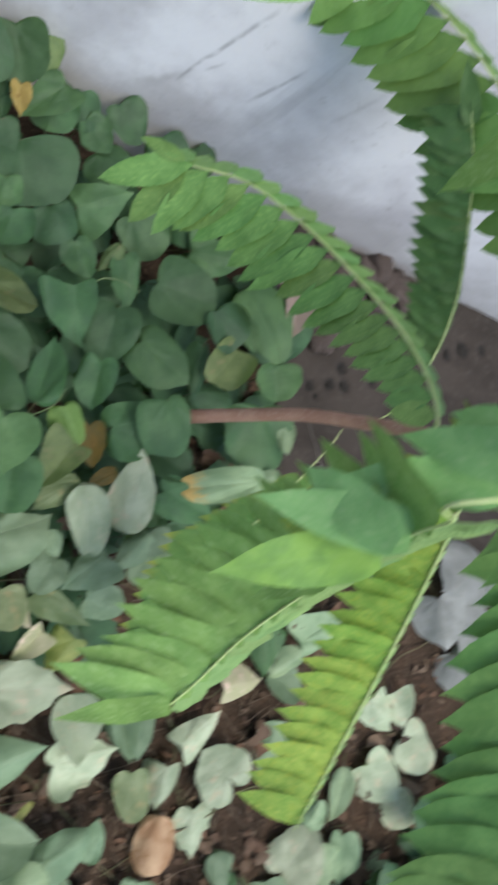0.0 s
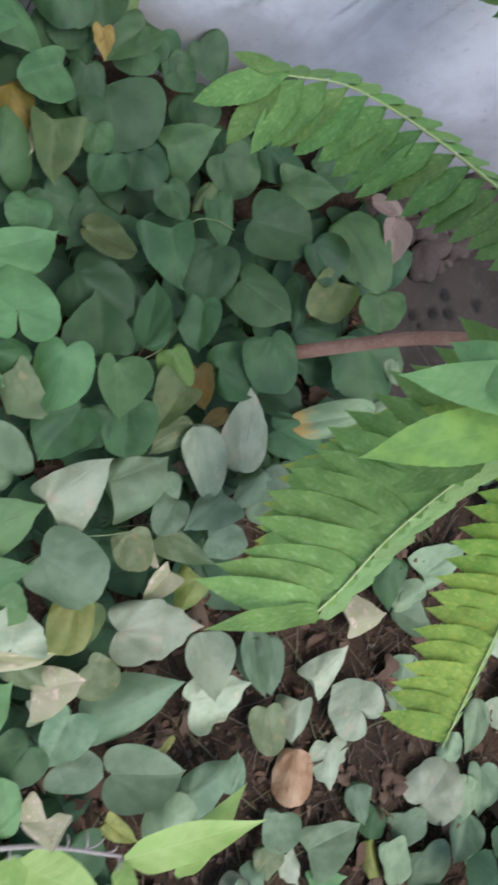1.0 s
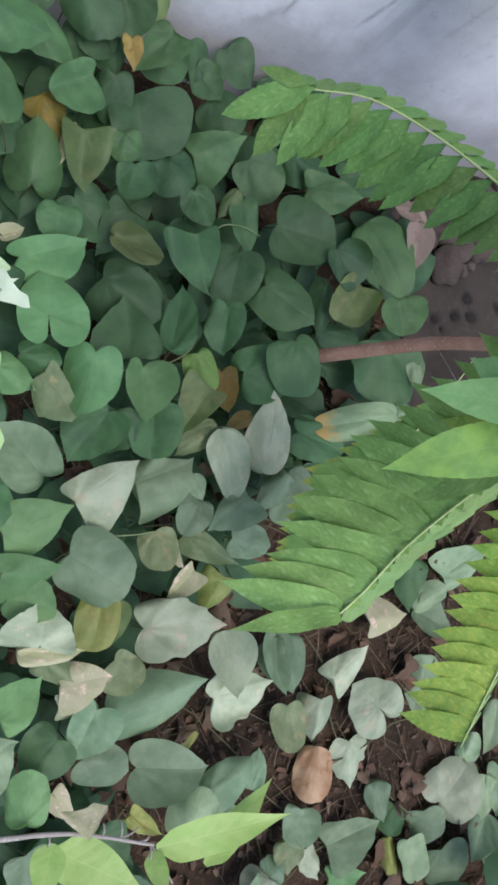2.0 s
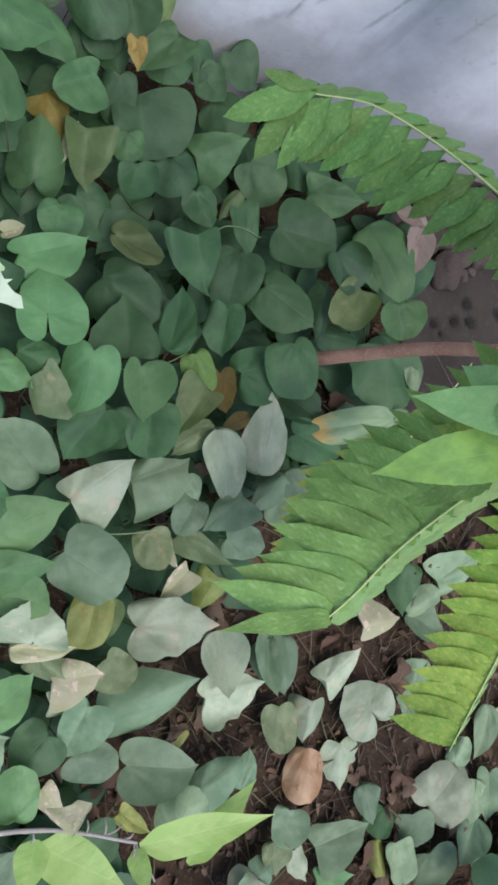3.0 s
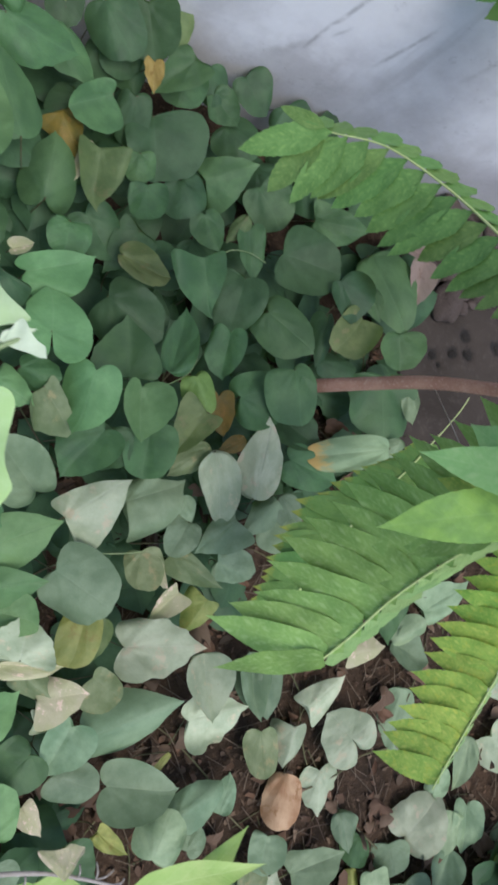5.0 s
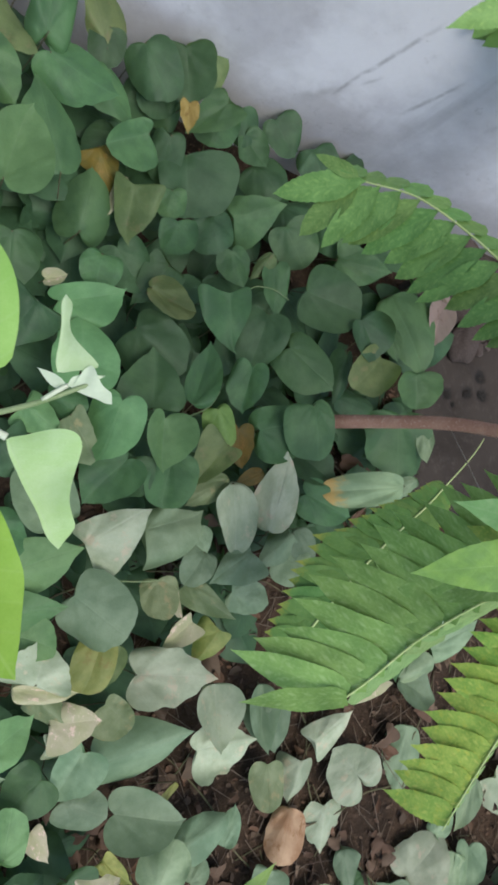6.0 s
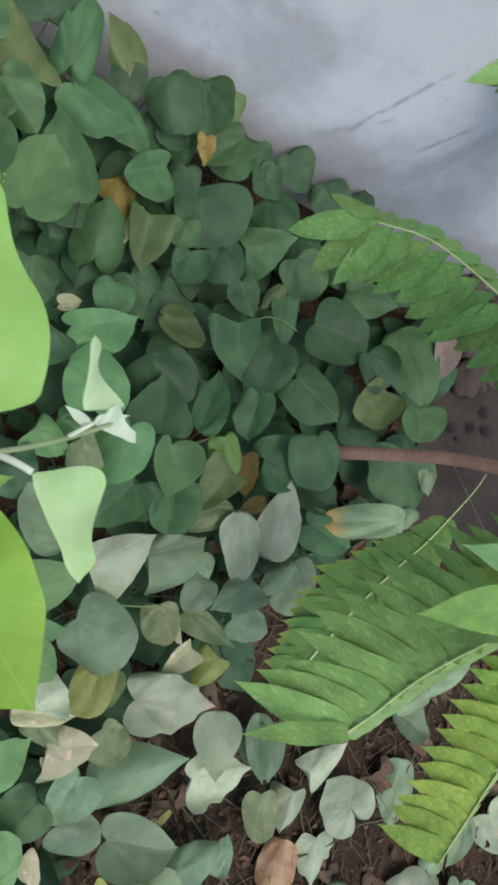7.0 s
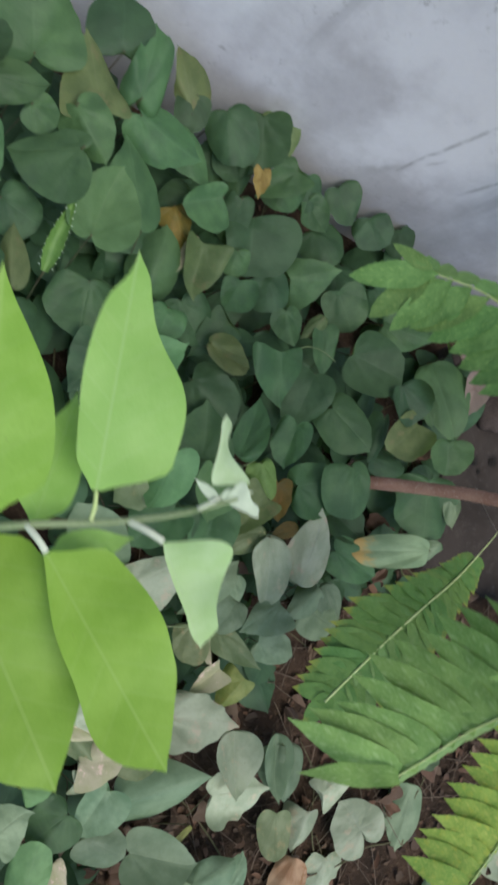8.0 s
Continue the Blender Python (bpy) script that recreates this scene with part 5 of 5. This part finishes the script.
def build_sapling():
    trunk = [(0.764, 0.039, -0.02), (0.796, 0.009, 0.095), (0.843, -0.023, 0.178), (0.883, -0.060, 0.291), (0.904, -0.103, 0.401), (0.905, -0.151, 0.548), (0.879, -0.193, 0.738), (0.843, -0.221, 0.904), (0.800, -0.235, 1.060), (0.765, -0.240, 1.180)]
    part("trunk", tube("trunk", spline(trunk, 8), lambda s: 0.0132 - 0.0058 * s, BARK, 12, 0.10, 3), sapling, BACK.copy(), "reddish-brown bark with faint rings")
    f1 = frond([(0.8, -0.235, 1.06), (0.541, -0.107, 0.886), (0.569, -0.063, 0.837), (0.598, -0.02, 0.825), (0.63, 0.031, 0.792), (0.663, 0.095, 0.735), (0.682, 0.174, 0.674), (0.676, 0.244, 0.625), (0.651, 0.285, 0.587), (0.636, 0.305, 0.567)], (-0.69, -0.02, 0.72), 3, 61, 0.100, 0.035, 0.0255, FERN_GREY, 0.50, folded=FERN, back=0.52, lean=(78, 54), tip=0.0, small=0.92, first=0.42, ramp_to=0.6, louver=0.06, loose=0.6, stalk=0.0025, seed=1)
    f2 = frond([(0.775, -0.238, 1.14), (0.368, -0.03, 1.06), (0.383, -0.046, 0.993), (0.394, -0.061, 0.934), (0.395, -0.091, 0.841), (0.365, -0.123, 0.756), (0.329, -0.149, 0.709), (0.297, -0.16, 0.687)], (-0.57, 0.3, 0.76), 72, 4, 0.124, 0.035, 0.0225, FERN_LIGHT, 0.62, folded=FERN_TUCK, louver=-0.045, loose=0.35, lean=(58, 54), tip=0.0, small=0.9, stalk=0.0012, taper=0.2, back=0.5, seed=2, label="fresh green feathered leaf reaching out")
    f2b = frond([(1.01, -0.130, 0.225), (0.963, -0.136, 0.247), (0.901, -0.138, 0.28), (0.804, -0.143, 0.322), (0.734, -0.149, 0.346), (0.65, -0.156, 0.364), (0.582, -0.176, 0.355), (0.531, -0.206, 0.326), (0.480, -0.242, 0.288)], (-0.59, 0.23, 0.78), 4, 4, 0.094, 0.034, 0.0190, FERN_TIPPED, 0.36, louver=0.05, lean=(66, 54), tip=0.6, small=0.6, first=0.25, ramp_to=0.65, stalk=0.0009, taper=-0.9, seed=3)
    f4 = frond([(0.82, -0.228, 0.98), (0.658, -0.09, 0.892), (0.686, -0.142, 0.75), (0.669, -0.217, 0.676), (0.615, -0.312, 0.595), (0.553, -0.376, 0.549), (0.493, -0.425, 0.519), (0.454, -0.453, 0.504)], (-0.56, 0.41, 0.71), 72, 4, 0.094, 0.035, 0.0225, FERN_LIME, 0.36, folded=FERN_TUCK, louver=0.09, lean=(74, 72), tip=0.0, small=0.9, stalk=0.0022, back=0.14, seed=4, label="yellow-green feathered leaf in the light")
    f5 = frond([(0.79, -0.236, 1.1), (0.613, -0.094, 0.978), (0.538, -0.114, 0.99), (0.519, -0.173, 0.969), (0.482, -0.243, 0.946), (0.445, -0.295, 0.923), (0.406, -0.327, 0.903), (0.364, -0.355, 0.884)], (-0.65, 0.51, 0.56), 12, 8, 0.115, 0.047, 0.025, FERN, 0.24, louver=0.02, loose=0.6, lean=(66, 62), tip=0.8, small=0.7, first=0.95, seed=5)
    f6 = frond([(0.9, -0.17, 0.62), (1.02, -0.073, 0.774), (1.08, 0.101, 0.732), (1.1, 0.207, 0.696), (1.107, 0.261, 0.68), (1.106, 0.329, 0.663), (1.1, 0.395, 0.64), (1.081, 0.469, 0.611), (1.047, 0.51, 0.587)], (-0.84, -0.15, 0.52), 6, 72, 0.162, 0.054, 0.036, FERN_DARK, 0.28, back=0.30, louver=0.08, lean=(60, 60), tip=0.8, small=0.75, seed=6)
    f7 = frond([(0.912, -0.104, 0.385), (0.938, -0.105, 0.424), (0.97, -0.072, 0.479), (1.006, -0.019, 0.528), (1.029, 0.038, 0.565), (1.048, 0.12, 0.607), (1.063, 0.187, 0.634), (1.069, 0.242, 0.653)], (-0.77, 0.05, 0.63), 4, 75, 0.088, 0.032, 0.0175, FERN_SHADED, 0.3, louver=0.05, lean=(76, 66), tip=0.8, small=0.8, stalk=0.0013, back=0.2, seed=7)
    leaflet_on(f1, FERN_GREY, 0, (0.648, 0.289, 0.585), (0.579, 0.327, 0.504), (-0.69, 0.0, 0.72), 0.036)
    leaflet_on(f1, FERN_GREY, 1, (0.643, 0.296, 0.583), (0.624, 0.345, 0.549), (-0.74, 0.1, 0.66), 0.018)
    leaflet_on(f1, FERN_GREY, 2, (0.653, 0.281, 0.586), (0.597, 0.277, 0.502), (-0.69, -0.02, 0.72), 0.034)
    leaflet_on(f2, FERN_BROAD, 0, (0.394, -0.067, 0.915), (0.304, -0.03, 0.861), (-0.51, 0.47, 0.77), 0.038)
    leaflet_on(f2, FERN_BLUE, 1, (0.392, -0.056, 0.952), (0.347, 0.001, 0.877), (-0.6, 0.28, 0.76), 0.035)
    leaflet_on(f2, FERN_BLUE, 2, (0.37, -0.05, 0.962), (0.384, 0.002, 0.889), (-0.68, 0.2, 0.7), 0.033)
    leaflet_on(f2, FERN_LIGHT, 1, (0.391, -0.082, 0.862), (0.362, -0.085, 0.789), (-0.46, 0.68, 0.71), 0.022)
    leaflet_on(f2, FERN_LIGHT, 0, (0.307, -0.157, 0.696), (0.228, -0.118, 0.660), (-0.05, 0.95, 0.78), 0.024)
    leaflet_on(f2, FERN_LIME, 0, (0.392, -0.063, 0.886), (0.393, -0.035, 0.825), (-0.53, 0.33, 0.79), 0.020)
    leaflet_on(f2, FERN_BLUE, 0, (0.441, -0.052, 0.992), (0.401, -0.012, 0.901), (-0.68, 0.25, 0.69), 0.033)
    leaflet_on(f2, FERN_BLUE, 1, (0.438, -0.04, 1.024), (0.431, -0.002, 0.932), (-0.68, 0.3, 0.67), 0.034)
    leaflet_on(f2, FERN_BLUE, 2, (0.432, -0.032, 1.047), (0.455, -0.002, 0.957), (-0.76, 0.23, 0.61), 0.031)
    leaflet_on(f6, FERN_LIGHT, 1, (0.61, 0.139, 1.0), (0.628, 0.136, 0.88), (-0.85, 0.08, 0.54), 0.029)
    leaflet_on(f6, FERN, 0, (0.648, 0.331, 0.858), (0.555, 0.332, 0.841), (-0.78, -0.17, 0.6), 0.026)
    part("tendril", tube("tendril", spline([(0.629, -0.127, 0.602), (0.662, -0.106, 0.555), (0.784, -0.102, 0.414), (0.918, -0.089, 0.258), (0.973, -0.068, 0.195)], 6), lambda t: 0.0006, TWIG_GREY, 5), f2)


build_sapling()


# ---- two light green shoots close by ----
OVAL = (0.10, 0.42, 0.50, 0.50, 0.46, 0.37, 0.24, 0.10, 0.0)
SHOOT_SHAPE = {
    "oval": (OVAL, OVAL, 0.10, 0.04, 0.035, 0.10),
    "lopsided": ((0.05, 0.225, 0.27, 0.29, 0.315, 0.325, 0.31, 0.27, 0.20, 0.05, 0.0), (0.05, 0.61, 0.70, 0.71, 0.675, 0.58, 0.42, 0.29, 0.21, 0.14, 0.0), 0.10, 0.03, 0.050, 0.06),
    "blunt": ((0.04, 0.52, 0.62, 0.66, 0.67, 0.66, 0.61, 0.54, 0.37, 0.19, 0.0), (0.04, 0.13, 0.22, 0.30, 0.34, 0.36, 0.40, 0.45, 0.44, 0.30, 0.0), 0.12, 0.04, 0.050, 0.0),
    "fold": ((0.06, 0.68, 0.93, 0.94, 0.80, 0.65, 0.52, 0.43, 0.39, 0.33, 0.0), (0.02, 0.06, 0.07, 0.07, 0.07, 0.06, 0.05, 0.05, 0.07, 0.06, 0.0), 0.30, 0.08, 0.060, 0.15),
    "ribbon": ((0.05, 0.10, 0.10, 0.08, 0.06, 0.05, 0.05, 0.06, 0.08, 0.08, 0.0), (0.10, 0.90, 0.84, 0.62, 0.40, 0.24, 0.17, 0.16, 0.19, 0.17, 0.0), 0.30, 0.06, 0.070, 0.25),
}
SHOOT_COUNT = [0]


def shoot_leaf(parent, material, kind, base, tip, normal, width):
    """A leaf of a shoot, from its stalk end to its tip."""
    SHOOT_COUNT[0] += 1
    outline, other, fold, droop, wave, twist = SHOOT_SHAPE[kind]
    v, f, uv = blade_data(SHOOT_COUNT[0] * 1.3, outline, fold, droop, wave, 0.0, 28, twist, 0.0, other)
    b, e = Vector(base), Vector(tip)
    label = "pale mint underside turned up" if material is SHOOT_MINT else ""
    return part("leaf", mesh_of("leaf", v, f, material, uv), parent, frame_at(b, e - b, normal, (e - b).length, width, 0.6 * (e - b).length), label)


def stalk_to(parent, a, b, material, radius=0.0016):
    """A short leaf stalk between two places."""
    a, b = Vector(a), Vector(b)
    mid = (a + b) / 2 + Vector((0, 0, 0.003))
    return part("stalk", tube("stalk", spline([a, mid, b], 4), lambda t: radius, material, 6), parent)


def build_shoot():
    s = tagged(new("shoot"), "light green leafy shoot with a downy white tip", "plant shoot")
    stem = [(-0.34, 0.33, -0.01), (-0.31, 0.315, 0.25), (-0.24, 0.28, 0.55), (-0.15, 0.24, 0.75)] + [(-0.053, 0.211, 0.832), (-0.013, 0.195, 0.846), (0.03, 0.183, 0.859), (0.07, 0.17, 0.866), (0.107, 0.162, 0.884), (0.139, 0.16, 0.895)]
    part("stem", tube("stem", spline(stem, 8), lambda t: 0.0046 - 0.0034 * t, SHOOT_STEM, 8, 0.05, 1), s)
    shoot_leaf(s, SHOOT, "lopsided", (0.066, 0.19, 0.869), (0.128, 0.312, 0.889), (-0.24, -0.16, 0.96), 0.059)
    shoot_leaf(s, SHOOT_OLD, "blunt", (0.030, 0.166, 0.865), (0.042, 0.045, 0.911), (-0.15, 0.24, 0.96), 0.053)
    shoot_leaf(s, SHOOT_OLD, "blunt", (-0.01, 0.191, 0.832), (-0.006, 0.048, 0.872), (-0.14, 0.2, 0.97), 0.065)
    shoot_leaf(s, SHOOT_OLD, "oval", (0.008, 0.198, 0.859), (0.047, 0.316, 0.902), (-0.23, -0.11, 0.97), 0.064)
    shoot_leaf(s, SHOOT_MINT, "fold", (0.090, 0.150, 0.881), (0.089, 0.088, 0.887), (-0.37, 0.21, 0.91), 0.036)
    shoot_leaf(s, SHOOT_PALE, "ribbon", (0.127, 0.172, 0.888), (0.144, 0.208, 0.898), (-0.29, -0.05, 0.96), 0.021)
    shoot_leaf(s, BUD, "fold", (0.129, 0.162, 0.891), (0.143, 0.146, 0.898), (-0.45, 0.12, 0.88), 0.015)
    shoot_leaf(s, BUD, "oval", (0.126, 0.163, 0.889), (0.118, 0.179, 0.885), (-0.42, 0.09, 0.9), 0.006)
    shoot_leaf(s, BUD, "oval", (0.128, 0.164, 0.89), (0.146, 0.161, 0.898), (-0.45, 0.1, 0.88), 0.007)
    shoot_leaf(s, SHOOT, "oval", (0.034, 0.183, 0.845), (0.088, 0.25, 0.83), (-0.27, -0.01, 0.96), 0.033)
    shoot_leaf(s, SHOOT, "oval", (0.038, 0.161, 0.838), (0.092, 0.153, 0.833), (-0.28, 0.11, 0.95), 0.023)
    shoot_leaf(s, SHOOT_OLD, "oval", (-0.013, 0.197, 0.846), (-0.077, 0.114, 0.863), (-0.06, 0.12, 0.99), 0.055)
    shoot_leaf(s, SHOOT_OLD, "oval", (-0.026, 0.201, 0.844), (-0.02, 0.308, 0.876), (-0.11, -0.1, 0.99), 0.054)
    stalk_to(s, (0.059, 0.175, 0.865), (0.066, 0.19, 0.869), STALK, 0.0013)
    stalk_to(s, (0.026, 0.184, 0.858), (0.030, 0.167, 0.865), STALK_WHITE, 0.0021)
    stalk_to(s, (0.078, 0.168, 0.868), (0.090, 0.151, 0.881), STALK_WHITE, 0.0022)
    stalk_to(s, (-0.002, 0.194, 0.848), (-0.005, 0.188, 0.858), STALK, 0.0015)
    stalk_to(s, (0.006, 0.191, 0.849), (0.008, 0.199, 0.859), STALK, 0.0015)
    stalk_to(s, (0.113, 0.162, 0.887), (0.128, 0.164, 0.889), STALK_WHITE, 0.0013)


build_shoot()


def build_side_shoot():
    s = tagged(new("shoot"), "grey twig with fresh yellow-green leaves", "plant shoot")
    stem = [(-0.33, 0.10, -0.01), (-0.30, 0.09, 0.3), (-0.22, 0.04, 0.62), (-0.13, -0.01, 0.76)] + [(-0.051, -0.044, 0.807), (-0.01, -0.081, 0.803), (0.037, -0.115, 0.803), (0.072, -0.15, 0.81)]
    part("stem", tube("stem", spline(stem, 8), lambda t: 0.0036 - 0.0027 * t, TWIG_GREY, 8, 0.25, 2), s, None, "pale grey knobbly twig")
    stalk_to(s, (0.051, -0.127, 0.806), (0.055, -0.121, 0.807), TWIG_GREY, 0.0006)
    stalk_to(s, (0.059, -0.135, 0.806), (0.064, -0.127, 0.805), TWIG_GREY, 0.0006)
    stalk_to(s, (0.071, -0.148, 0.809), (0.064, -0.157, 0.81), TWIG_GREY, 0.0006)
    stalk_to(s, (0.071, -0.149, 0.809), (0.069, -0.173, 0.815), TWIG_GREY, 0.0006)
    stalk_to(s, (0.059, -0.135, 0.806), (0.07, -0.137, 0.806), TWIG_GREY, 0.0006)
    stalk_to(s, (0.027, -0.109, 0.803), (0.024, -0.113, 0.802), TWIG_GREY, 0.0006)
    stalk_to(s, (0.067, -0.144, 0.807), (0.073, -0.145, 0.807), TWIG_GREY, 0.0006)
    shoot_leaf(s, SHOOT_DULL, "oval", (0.072, -0.152, 0.811), (0.148, -0.184, 0.83), (-0.29, 0.17, 0.94), 0.022)
    shoot_leaf(s, SHOOT_DULL, "oval", (0.09, -0.178, 0.815), (0.157, -0.172, 0.802), (-0.12, 0.21, 0.97), 0.018)
    shoot_leaf(s, SHOOT_DULL, "oval", (0.026, -0.12, 0.795), (0.055, -0.17, 0.807), (-0.19, 0.32, 0.93), 0.029)
    shoot_leaf(s, SHOOT_DULL, "oval", (0.027, -0.113, 0.803), (0.004, -0.133, 0.811), (-0.23, 0.61, 0.76), 0.020)
    shoot_leaf(s, SHOOT_DULL, "oval", (0.069, -0.152, 0.81), (0.061, -0.17, 0.831), (-0.33, 0.5, 0.8), 0.013)
    shoot_leaf(s, LEAF["tan"], "fold", (0.043, -0.121, 0.812), (0.062, -0.114, 0.807), (-0.14, 0.6, 0.79), 0.022)


build_side_shoot()
